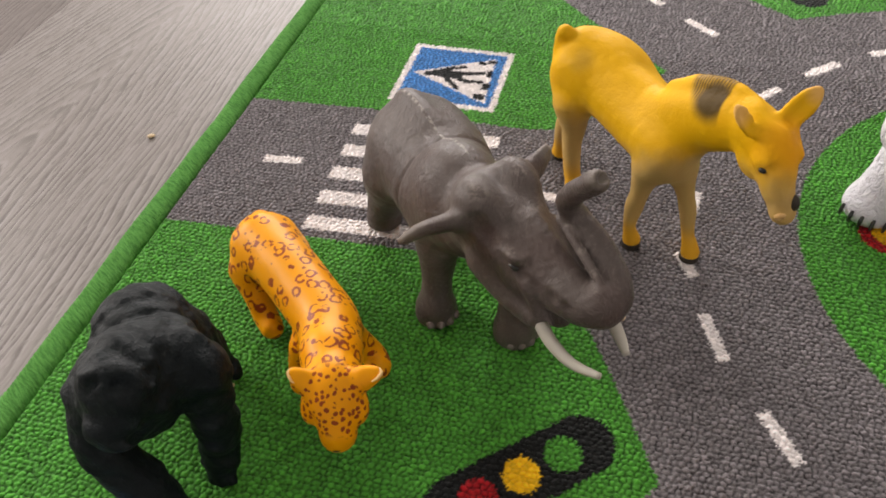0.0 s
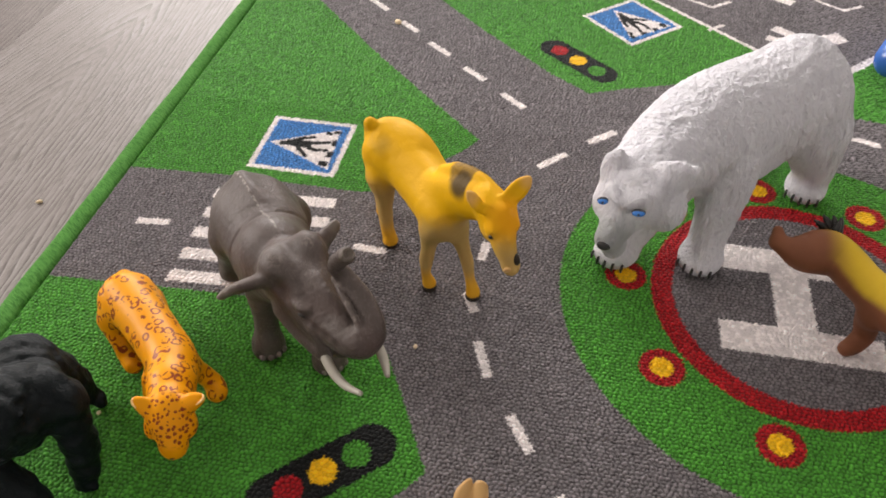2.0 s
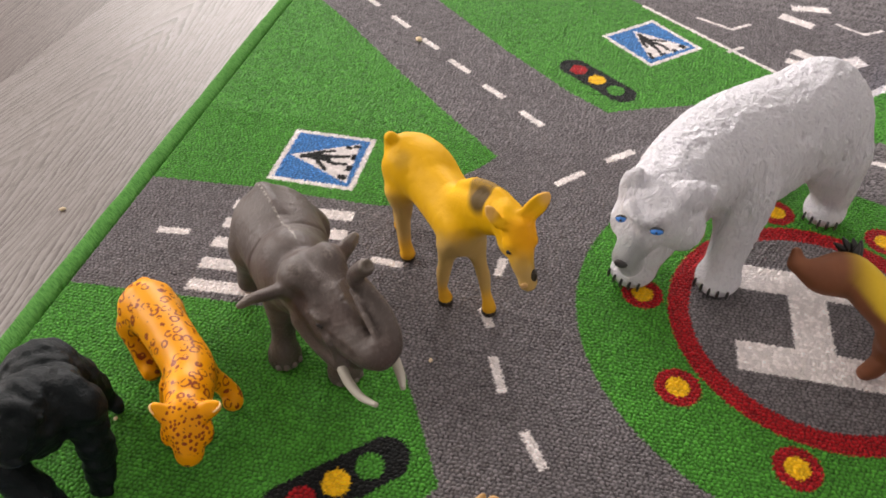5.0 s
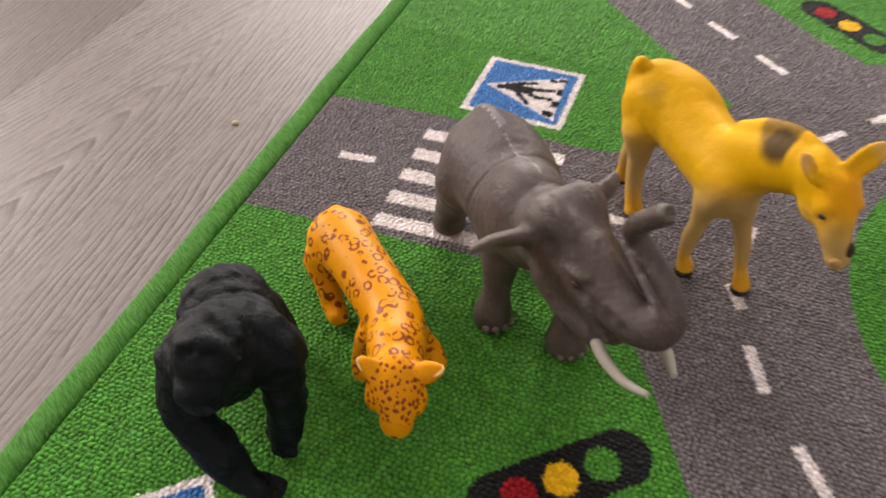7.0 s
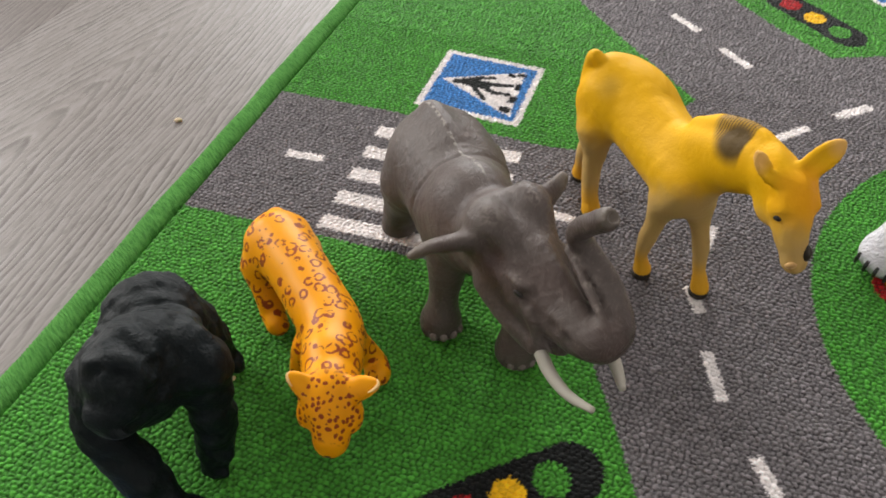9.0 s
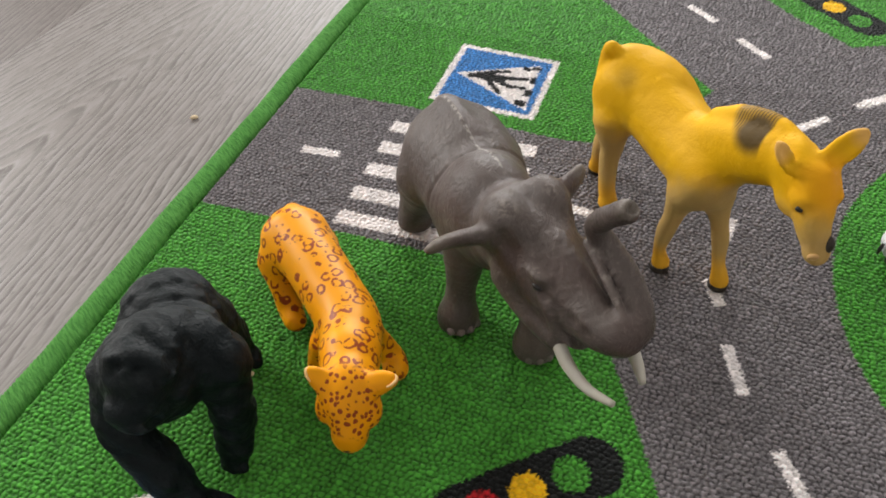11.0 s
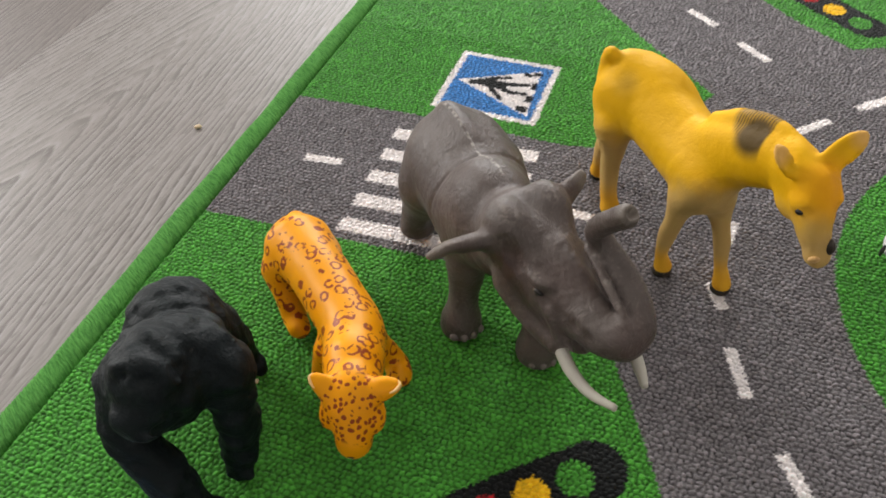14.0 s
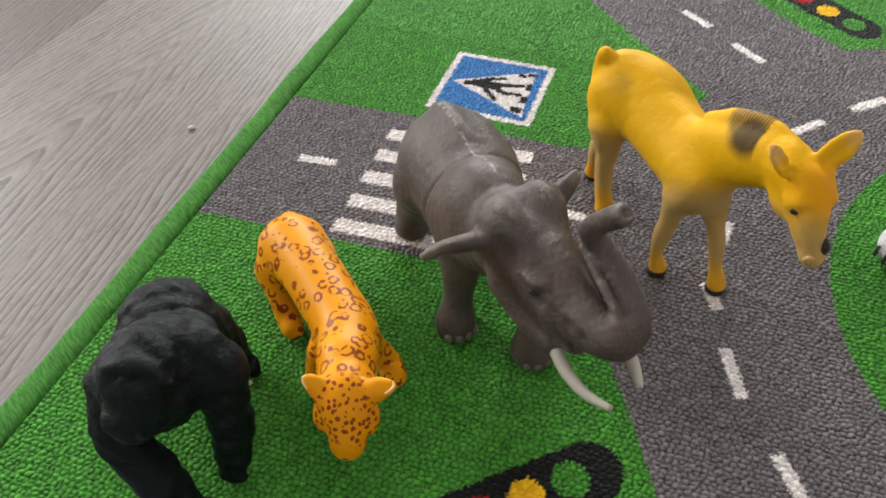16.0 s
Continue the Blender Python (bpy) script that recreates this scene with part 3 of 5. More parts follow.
        ids[alive] = np.arange(alive.sum())
        verts = (grid[alive] + total[alive] / count[alive][:, None]) * self.cell + self.lo
        faces = []
        for axis in range(3):
            o1, o2 = (axis + 1) % 3, (axis + 2) % 3
            lead = [slice(None)] * 3
            trail = [slice(None)] * 3
            lead[axis], trail[axis] = slice(0, -1), slice(1, None)
            for o in (o1, o2):
                lead[o] = trail[o] = slice(1, -1)
            a, b = low[tuple(lead)], low[tuple(trail)]
            at = np.argwhere(a != b)
            if not len(at):
                continue
            sign = a[tuple(at.T)]
            at[:, o1] += 1
            at[:, o2] += 1
            quad = []
            for p, q in ((-1, -1), (0, -1), (0, 0), (-1, 0)):
                c = at.copy()
                c[:, o1] += p
                c[:, o2] += q
                quad.append(ids[tuple(c.T)])
            quad = np.stack(quad, 1)
            quad[~sign] = quad[~sign][:, ::-1]
            faces.append(quad)
        faces = np.concatenate(faces)
        for _ in range(2):
            acc, num = np.zeros_like(verts), np.zeros(len(verts))
            for p in range(4):
                for q in ((p + 1) % 4, (p + 3) % 4):
                    np.add.at(acc, faces[:, p], verts[faces[:, q]])
                    np.add.at(num, faces[:, p], 1)
            verts = 0.5 * verts + 0.5 * acc / num[:, None]
        verts = verts - np.array(origin)
        index = paint(verts[faces].mean(1)) if paint else None
        return mesh_from(name, verts, faces, mats, index)


def waves(p, seed, scale, n=10):
    """Cheap smooth noise: a sum of waves in random directions."""
    rng = np.random.default_rng(seed)
    out = np.zeros(len(p))
    for _ in range(n):
        k = rng.normal(size=3)
        k *= scale * (0.6 + 0.8 * rng.random()) / np.linalg.norm(k)
        out += np.sin(p @ k + rng.random() * 6.28)
    return out / n


def tube(joints, mat_sides=12):
    """A smooth tapered tube through joints (x, y, z, radius), closed at both ends."""
    pts = np.array(joints, float)
    fine = []
    for i in range(len(pts) - 1):
        p0, p1, p2, p3 = pts[max(i - 1, 0)], pts[i], pts[i + 1], pts[min(i + 2, len(pts) - 1)]
        for t in np.linspace(0, 1, 7)[: 7 if i == len(pts) - 2 else 6]:
            fine.append(0.5 * ((2 * p1) + (p2 - p0) * t + (2 * p0 - 5 * p1 + 4 * p2 - p3) * t * t + (3 * p1 - p0 - 3 * p2 + p3) * t**3))
    bm, rings = bmesh.new(), []
    for i, f in enumerate(fine):
        way = Vector((fine[min(i + 1, len(fine) - 1)][:3] - fine[max(i - 1, 0)][:3]).tolist()).normalized()
        one = way.orthogonal().normalized() if not rings else (last - way * last.dot(way)).normalized()
        last = one
        two = way.cross(one)
        r = max(float(f[3]), 0.0002)
        rings.append([bm.verts.new(Vector(f[:3].tolist()) + r * (math.cos(a) * one + math.sin(a) * two)) for a in (2 * math.pi * i / mat_sides for i in range(mat_sides))])
    for a, b in zip(rings, rings[1:]):
        for i in range(mat_sides):
            bm.faces.new((a[i], a[(i + 1) % mat_sides], b[(i + 1) % mat_sides], b[i]))
    bm.faces.new(rings[0][::-1])
    bm.faces.new(rings[-1])
    return bm


def ball(centre, radii, turn=None, u=12, v=8):
    bm = bmesh.new()
    bmesh.ops.create_uvsphere(bm, u_segments=u, v_segments=v, radius=1.0)
    m = Matrix.Translation(centre) @ (turn or Matrix.Identity(4)) @ Matrix.Diagonal((*radii, 1))
    bmesh.ops.transform(bm, matrix=m, verts=bm.verts)
    return bm


def moved(bm, origin):
    bmesh.ops.translate(bm, vec=-Vector(origin), verts=bm.verts)
    return bm


# -- paints of the figures --
def gorilla_paint():
    m, t, b = material("black_rubber", 0.6, 0.16)
    n = Nodes(t)
    v = n.coords()
    mid, fine = n.noise(v, 120, 4), n.noise(v, 900, 3)
    c = n.mix(mid, (0.0020, 0.0040, 0.0048), (0.0052, 0.0090, 0.0106))
    dust = n.step(n.noise(v, 330, 4, 0.7), 0.64, 0.76)
    # rubbed paler in patches
    pale_mask = n.math("MULTIPLY", n.step(n.noise(v, 140, 3, 0.6), 0.54, 0.70), 0.16)
    c = n.mix(pale_mask, c, (0.045, 0.052, 0.054))
    n.put(n.mix(n.math("MULTIPLY", dust, 0.34), c, (0.06, 0.065, 0.062)), b.inputs["Base Color"])
    n.put(n.math("ADD", 0.46, n.math("MULTIPLY", mid, 0.2)), b.inputs["Roughness"])
    n.bump(n.math("ADD", n.noise(v, 260, 4, 0.6, 0.4), n.math("MULTIPLY", fine, 0.4)), b, 0.6, 0.0014)
    return m


def jaguar_paint(head):
    """Orange paint with dark red rosettes on the body and small dots on the head."""
    m, t, b = material("jaguar_paint", 0.34, 0.16)
    n = Nodes(t)
    v = n.coords()
    warp = n.vmath("ADD", v, n.scaled(n.vmath("SUBTRACT", n.noise_colour(v, 190), (0.5, 0.5, 0.5)), 0.0030))
    d = n.voronoi(warp, 150, rand=0.7)
    ring = n.math("MULTIPLY", n.step(d, 0.25, 0.29), n.math("SUBTRACT", 1.0, n.step(d, 0.42, 0.46)))
    gap = n.step(n.noise(v, 330, 1), 0.40, 0.44)
    ring = n.math("MULTIPLY", ring, gap)
    small = n.math("SUBTRACT", 1.0, n.step(n.voronoi(warp, 300), 0.20, 0.26))
    small = n.math("MULTIPLY", small, n.step(n.noise(v, 60, 1), 0.56, 0.59))
    body = n.math("MAXIMUM", ring, n.math("MULTIPLY", small, 0.9))
    dots = n.math("SUBTRACT", 1.0, n.step(n.voronoi(warp, 390, rand=0.6), 0.35, 0.43))
    on_head = n.near(v, head, 0.0145, 0.0175)
    spots = n.mix(on_head, body, dots)
    spots = n.mix(n.near(v, (head[0] + 0.0028, head[1] - 0.0125, head[2] - 0.0105), 0.0062, 0.0084), spots, (0.0, 0.0, 0.0))
    for ear in ((0.1245 - 0.11, -0.1215 + 0.08, 0.0540), (0.1545 - 0.11, -0.1158 + 0.08, 0.0545)):
        spots = n.mix(n.near(v, ear, 0.0056, 0.0064), spots, (0.0, 0.0, 0.0))
    wide = n.noise(v, 35, 2)
    base = n.mix(wide, (0.80, 0.285, 0.002), (0.84, 0.360, 0.003))
    n.put(n.mix(n.math("MULTIPLY", spots, 0.9), base, (0.215, 0.020, 0.010)), b.inputs["Base Color"])
    n.put(n.math("ADD", 0.33, n.math("MULTIPLY", n.noise(v, 300, 2), 0.14)), b.inputs["Roughness"])
    n.bump(n.noise(v, 240, 3), b, 0.12, 0.0006)
    return m


MANE_END = -0.005


def donkey_paint(mane, low):
    """Airbrushed yellow over tan plastic, with a sooty patch on the mane and a dark muzzle."""
    m, t, b = material("donkey_paint", 0.6, 0.16)
    n = Nodes(t)
    v = n.coords()
    sep = n.node("ShaderNodeSeparateXYZ")
    n.put(v, sep.inputs[0])
    along = n.math("ADD", n.math("MULTIPLY", sep.outputs["X"], 0.77), n.math("MULTIPLY", sep.outputs["Y"], -0.64))
    tilted = n.math("SUBTRACT", sep.outputs["Z"], n.math("MULTIPLY", n.math("MAXIMUM", along, 0.0), 0.42))
    edge = n.math("ADD", tilted, n.math("MULTIPLY", n.math("SUBTRACT", n.noise(v, 60, 3), 0.5), 0.022))
    sprayed = n.step(edge, low - 0.012, low + 0.010)
    c = n.mix(sprayed, (0.52, 0.335, 0.115), (0.75, 0.400, 0.004))
    c = n.mix(n.math("MULTIPLY", n.step(sep.outputs["Z"], 0.024, 0.008), 0.9), c, (0.74, 0.365, 0.010))
    # orange face, pinkish ear rims, sooty hips
    c = n.mix(n.math("MULTIPLY", n.near(v, (0.300 - 0.245, -0.009 - 0.045, 0.096), 0.006, 0.017), 0.75), c, (0.82, 0.330, 0.004))
    for ear in ((0.2785 - 0.245, -0.0085 - 0.045, 0.1105), (0.3106 - 0.245, 0.0078 - 0.045, 0.1130)):
        c = n.mix(n.math("MULTIPLY", n.near(v, ear, 0.002, 0.009), 0.55), c, (0.74, 0.43, 0.20))
    for spot, size, f in (((0.2161 - 0.245, 0.0689 - 0.045, 0.0781), 0.010, 0.45), ((0.2105 - 0.245, 0.0730 - 0.045, 0.0540), 0.013, 0.55), ((0.262 - 0.245, 0.028 - 0.045, 0.083), 0.008, 0.25)):
        c = n.mix(n.math("MULTIPLY", n.near(v, spot, 0.001, size), f), c, (0.33, 0.22, 0.05))
    run = n.math("ADD", n.math("ADD", n.math("MULTIPLY", sep.outputs["X"], 0.64), n.math("MULTIPLY", sep.outputs["Y"], -0.69)), n.math("MULTIPLY", sep.outputs["Z"], 0.30))
    hair = n.step(n.math("SINE", n.math("ADD", n.math("MULTIPLY", run, 4300.0), n.math("MULTIPLY", n.noise(v, 220, 2), 3.0))), -0.1, 0.8)
    ahead = n.math("SUBTRACT", 1.0, n.step(run, 0.0790 + MANE_END, 0.0806 + MANE_END))
    blot = n.near(v, (mane[0] - 0.0025, mane[1] - 0.002, mane[2] + 0.001), 0.0055, 0.0125)
    comb = n.math("MULTIPLY", n.near(v, (mane[0] + 0.0005, mane[1] + 0.005, mane[2] + 0.004), 0.0105, 0.0150), n.math("ADD", 0.62, n.math("MULTIPLY", hair, 0.38)))
    soot = n.math("MULTIPLY", n.math("MAXIMUM", n.math("MULTIPLY", blot, 0.92), n.math("MULTIPLY", comb, 0.9)), ahead)
    c = n.mix(soot, c, (0.034, 0.026, 0.016))
    smudge = n.step(n.noise(v, 28, 3), 0.60, 0.75)
    c = n.mix(n.math("MULTIPLY", smudge, 0.25), c, (0.42, 0.26, 0.05))
    n.put(c, b.inputs["Base Color"])
    n.put(n.math("ADD", 0.50, n.math("MULTIPLY", n.noise(v, 200, 2), 0.16)), b.inputs["Roughness"])
    n.bump(n.math("ADD", n.noise(v, 200, 4), n.math("MULTIPLY", n.noise(v, 700, 3), 0.4)), b, 0.35, 0.0010)
    return m


def elephant_paint():
    """Grey-brown plastic, wrinkled, with dry-brushed pale ridges and browner flanks."""
    m, t, b = material("elephant_paint", 0.5, 0.34)
    n = Nodes(t)
    v = n.coords()
    warp = n.vmath("ADD", v, n.scaled(n.noise_colour(v, 90), 0.012))
    crease = n.voronoi(warp, 230, "Distance")
    k = n.node("ShaderNodeMapping")
    n.put(warp, k.inputs["Vector"])
    k.inputs["Scale"].default_value, k.inputs["Rotation"].default_value = (900.0, 170.0, 500.0), (0.3, 0.2, radians(40))
    wrinkle = n.noise(k.outputs["Vector"], 1.0, 3, 0.6)
    mid, fine = n.noise(v, 45, 4), n.noise(v, 520, 4, 0.6)
    c = n.mix(n.step(mid, 0.3, 0.7), (0.072, 0.054, 0.048), (0.108, 0.086, 0.077))
    c = n.mix(n.math("MULTIPLY", n.step(fine, 0.54, 0.74), 0.26), c, (0.22, 0.185, 0.165))
    c = n.mix(n.math("MULTIPLY", n.step(n.noise(v, 24, 2), 0.48, 0.66), 0.55), c, (0.078, 0.050, 0.043))
    c = n.mix(n.math("MULTIPLY", n.step(wrinkle, 0.56, 0.70), 0.24), c, (0.21, 0.172, 0.150))
    # troughs of the wrinkles get their shade from the colour
    c = n.mix(n.math("MULTIPLY", n.math("SUBTRACT", 1.0, n.step(wrinkle, 0.30, 0.42)), 0.45), c, (0.055, 0.038, 0.033))
    # rusty tints at temple, neck and brow, paler ears
    for spot, size, f in (((0.1880 - 0.175, -0.0680 + 0.025, 0.086), 0.011, 0.7), ((0.1600 - 0.175, -0.0300 + 0.025, 0.060), 0.016, 0.55), ((0.2100 - 0.175, -0.0760 + 0.025, 0.086), 0.014, 0.4)):
        c = n.mix(n.math("MULTIPLY", n.near(v, spot, 0.002, size), f), c, (0.062, 0.036, 0.030))
    for spot, size in (((0.1590 - 0.175, -0.0715 + 0.025, 0.085), 0.013), ((0.2066 - 0.175, -0.0200 + 0.025, 0.091), 0.010), ((0.2280 - 0.175, -0.0730 + 0.025, 0.126), 0.006)):
        c = n.mix(n.math("MULTIPLY", n.near(v, spot, 0.002, size), 0.6), c, (0.185, 0.155, 0.125))
    # shade painted into eye and mouth folds; brow highlights, worn trunk ridge paler
    for x, y, z in ((0.2030, -0.0800, 0.0825), (0.2090, -0.0840, 0.0815), (0.2150, -0.0880, 0.0812), (0.2210, -0.0920, 0.0808)):
        c = n.mix(n.math("MULTIPLY", n.near(v, (x - 0.175, y + 0.025, z), 0.0008, 0.0042), 0.75), c, (0.034, 0.021, 0.017))
    for x, y, z, size in ((0.2190, -0.0670, 0.0960, 0.0034), (0.2250, -0.0750, 0.0935, 0.0034), (0.2310, -0.0830, 0.0905, 0.0034), (0.1845, -0.0590, 0.1020, 0.0075), (0.1990, -0.0420, 0.1005, 0.0060), (0.1990, -0.0755, 0.0880, 0.0040)):
        pale_mask = n.math("MULTIPLY", n.near(v, (x - 0.175, y + 0.025, z), 0.0008, size), n.step(n.noise(v, 500, 3), 0.40, 0.62))
        c = n.mix(n.math("MULTIPLY", pale_mask, 0.6), c, (0.24, 0.20, 0.175))
    # pale rubbed line along the spine
    sep = n.node("ShaderNodeSeparateXYZ")
    n.put(v, sep.inputs[0])
    aside = n.math("ADD", n.math("MULTIPLY", n.math("ADD", sep.outputs["X"], 0.0146), 0.785), n.math("MULTIPLY", n.math("SUBTRACT", sep.outputs["Y"], 0.0170), 0.62))
    line = n.math("SUBTRACT", 1.0, n.step(n.math("ABSOLUTE", n.math("ADD", aside, n.math("MULTIPLY", n.math("SUBTRACT", n.noise(v, 260, 2), 0.5), 0.0016))), 0.0003, 0.0011))
    line = n.math("MULTIPLY", n.math("MULTIPLY", line, n.math("MULTIPLY", n.step(sep.outputs["Z"], 0.068, 0.074), n.math("SUBTRACT", 1.0, n.step(sep.outputs["X"], -0.004, 0.004)))), n.step(n.noise(v, 420, 3), 0.42, 0.56))
    c = n.mix(n.math("MULTIPLY", line, 0.6), c, (0.42, 0.38, 0.34))
    n.put(c, b.inputs["Base Color"])
    n.put(n.math("ADD", 0.40, n.math("MULTIPLY", mid, 0.2)), b.inputs["Roughness"])
    n.bump(n.math("ADD", n.math("ADD", n.math("MULTIPLY", crease, 0.25), n.math("MULTIPLY", fine, 0.4)), n.math("MULTIPLY", wrinkle, 0.8)), b, 0.55, 0.0011)
    return m


def bear_paint():
    m, t, b = material("polar_bear_paint", 0.6, 0.4)
    n = Nodes(t)
    v = n.coords(scale=(1, 1, 0.35), rot=(12, -14, 0))
    warp = n.vmath("ADD", v, n.scaled(n.noise_colour(v, 110), 0.012))
    tuft, fine, wide = n.noise(warp, 430, 4, 0.6), n.noise(v, 900, 3), n.noise(v, 18, 3)
    c = n.mix(wide, (0.77, 0.76, 0.81), (0.83, 0.82, 0.86))
    # lavender shade of the fur's hollows is put into the colour
    c = n.mix(n.math("MULTIPLY", n.step(tuft, 0.5, 0.36), 0.35), c, (0.60, 0.58, 0.65))
    c = n.mix(n.math("MULTIPLY", n.near(n.coords(), (0.3600 - 0.45, 0.0080 - 0.10, 0.0700), 0.009, 0.021), 0.75), c, (0.30, 0.32, 0.31))
    n.put(c, b.inputs["Base Color"])
    b.inputs["Subsurface Weight"].default_value = 0.2
    b.inputs["Subsurface Radius"].default_value = (1.0, 0.95, 1.0)
    b.inputs["Subsurface Scale"].default_value = 0.008
    n.bump(n.math("ADD", tuft, n.math("MULTIPLY", fine, 0.25)), b, 1.0, 0.0044)
    return m


def beast_paint():
    """Brown plastic with yellow sprayed along the back."""
    m, t, b = material("brown_beast_paint", 0.6, 0.3)
    n = Nodes(t)
    v = n.coords()
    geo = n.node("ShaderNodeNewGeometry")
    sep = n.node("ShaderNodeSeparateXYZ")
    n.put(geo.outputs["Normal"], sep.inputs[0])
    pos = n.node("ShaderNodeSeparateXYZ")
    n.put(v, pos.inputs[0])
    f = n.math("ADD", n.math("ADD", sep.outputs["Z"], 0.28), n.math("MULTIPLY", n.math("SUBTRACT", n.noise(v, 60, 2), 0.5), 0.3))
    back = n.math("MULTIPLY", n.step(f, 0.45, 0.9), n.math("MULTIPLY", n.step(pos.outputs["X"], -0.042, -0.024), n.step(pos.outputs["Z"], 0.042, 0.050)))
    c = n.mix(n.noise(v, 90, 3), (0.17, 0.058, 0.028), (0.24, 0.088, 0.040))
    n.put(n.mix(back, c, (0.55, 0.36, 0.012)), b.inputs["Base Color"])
    n.bump(n.noise(v, 260, 3), b, 0.2, 0.0008)
    return m


IVORY = plain("ivory_plastic", (0.43, 0.40, 0.34), 0.35, 0.5, 0.15, 120)
DARK = plain("dark_paint", (0.012, 0.010, 0.009), 0.35, 0.5)
TOENAIL = plain("toenail_paint", (0.185, 0.150, 0.138), 0.5, 0.3, 0.3, 600)
HOOF = plain("dark_hoof_paint", (0.03, 0.022, 0.014), 0.5, 0.4)
NOSE = plain("grey_black_nose", (0.028, 0.027, 0.027), 0.35, 0.5, 0.3)
EYE_BLUE = plain("blue_eye_paint", (0.05, 0.24, 0.72), 0.25, 0.5)
EAR_PALE = plain("pale_rim_paint", (0.84, 0.52, 0.20), 0.45)
TAN = plain("tan_plastic", (0.56, 0.33, 0.12), 0.42, 0.5, 0.15, 90)
BLUE_TOY = plain("blue_plastic", (0.03, 0.12, 0.42), 0.25, 0.5, 0.1, 60)
CRUMB = plain("bread_crumb", (0.78, 0.62, 0.42), 0.9, 0.2, 0.3, 800, 0.6)


def build_gorilla():
    o = (0.07, -0.135, 0.0)
    g = thing("gorilla_figurine", o, "matte black rubber gorilla figurine on its knuckles", "toy animal", "toy animals on the rug")
    c = Clay((-0.005, -0.200, -0.002), (0.130, -0.070, 0.108), 0.0008)
    c.limb([(0.0500, -0.1065, 0.0430, 0.0218), (0.0590, -0.1170, 0.0460, 0.0180), (0.0700, -0.1300, 0.0580, 0.0190), (0.0715, -0.1420, 0.0560, 0.0150)], 0.006)
    # shoulders and arms
    c.limb([(0.0560, -0.1450, 0.0580, 0.0108), (0.0620, -0.1360, 0.0660, 0.0135), (0.0740, -0.1280, 0.0670, 0.0140), (0.0880, -0.1270, 0.0590, 0.0115)], 0.005)
    c.limb([(0.0555, -0.1460, 0.0580, 0.0110), (0.0555, -0.1530, 0.0450, 0.0102), (0.0610, -0.1580, 0.0330, 0.0100), (0.0715, -0.1610, 0.0200, 0.0098), (0.0800, -0.1640, 0.0080, 0.0078), (0.0900, -0.1655, 0.0060, 0.0055)], 0.005)
    c.limb([(0.0885, -0.1275, 0.0560, 0.0115), (0.0895, -0.1310, 0.0400, 0.0100), (0.0898, -0.1345, 0.0230, 0.0088), (0.0898, -0.1395, 0.0090, 0.0078), (0.0895, -0.1430, 0.0060, 0.0060)], 0.005)
    c.limb([(0.0870, -0.1370, 0.0120, 0.0045), (0.0828, -0.1390, 0.0075, 0.0032)], 0.003)
    for dx, dy in ((-0.002, -0.005), (0.002, -0.0055), (0.0055, -0.0040)):
        c.limb([(0.0895 + dx * 0.5, -0.1410 + dy * 0.5, 0.0060, 0.0034), (0.0895 + dx, -0.1410 + dy, 0.0035, 0.0030)], 0.002)
    for k in range(3):
        c.limb([(0.0890, -0.1690 + 0.0040 * k, 0.0060, 0.0036), (0.0960, -0.1690 + 0.0042 * k, 0.0036, 0.0030)], 0.002)
    # hind legs
    c.limb([(0.0590, -0.1000, 0.0340, 0.0150), (0.0655, -0.0950, 0.0200, 0.0095), (0.0690, -0.0935, 0.0080, 0.0062), (0.0735, -0.0935, 0.0050, 0.0045), (0.0755, -0.0955, 0.0048, 0.0036)], 0.005)
    c.limb([(0.0410, -0.1080, 0.0320, 0.0150), (0.0370, -0.1080, 0.0160, 0.0095), (0.0400, -0.1120, 0.0060, 0.0065)], 0.005)
    # head: crest, brow ridge, sunken eyes, broad nose, muzzle, ears
    c.blob((0.0725, -0.1475, 0.0700), (0.0150, 0.0145, 0.0155), 0.010, (0.45, -0.85, -0.3))
    c.blob((0.0720, -0.1410, 0.0775), (0.0120, 0.0080, 0.0070), 0.010, (0.45, -0.85, 0))
    c.limb([(0.0660, -0.1495, 0.0815, 0.0020), (0.0740, -0.1505, 0.0835, 0.0022), (0.0820, -0.1485, 0.0820, 0.0020)], 0.009)
    for x, y, z in ((0.0712, -0.1548, 0.0850), (0.0798, -0.1538, 0.0848)):
        c.blob((x, y, z), (0.0014, 0.0022, 0.0015), 0.005, (0.45, -0.85, -0.3), carve=True)
    c.blob((0.0770, -0.1570, 0.0760), (0.0030, 0.0042, 0.0026), 0.005, (0.45, -0.85, -0.4))
    c.blob((0.0735, -0.1605, 0.0675), (0.0062, 0.0090, 0.0066), 0.005, (0.45, -0.85, -0.4))
    c.limb([(0.0705, -0.1630, 0.0665, 0.0011), (0.0770, -0.1662, 0.0645, 0.0012), (0.0835, -0.1630, 0.0640, 0.0011)], 0.003)
    c.blob((0.0740, -0.1590, 0.0600), (0.0055, 0.0070, 0.0050), 0.005, (0.45, -0.85, -0.4))
    c.limb([(0.0865, -0.1475, 0.0760, 0.0010), (0.0880, -0.1465, 0.0785, 0.0013), (0.0875, -0.1440, 0.0800, 0.0010)], 0.0015)
    c.blob((0.0605, -0.1540, 0.0720), (0.0026, 0.0012, 0.0030), 0.003, (-0.5, 0.85, 0.2))
    # forearm and the brow's folds
    c.blob((0.0925, -0.1360, 0.0300), (0.0060, 0.0065, 0.0130), 0.005, (1, 0, 0))
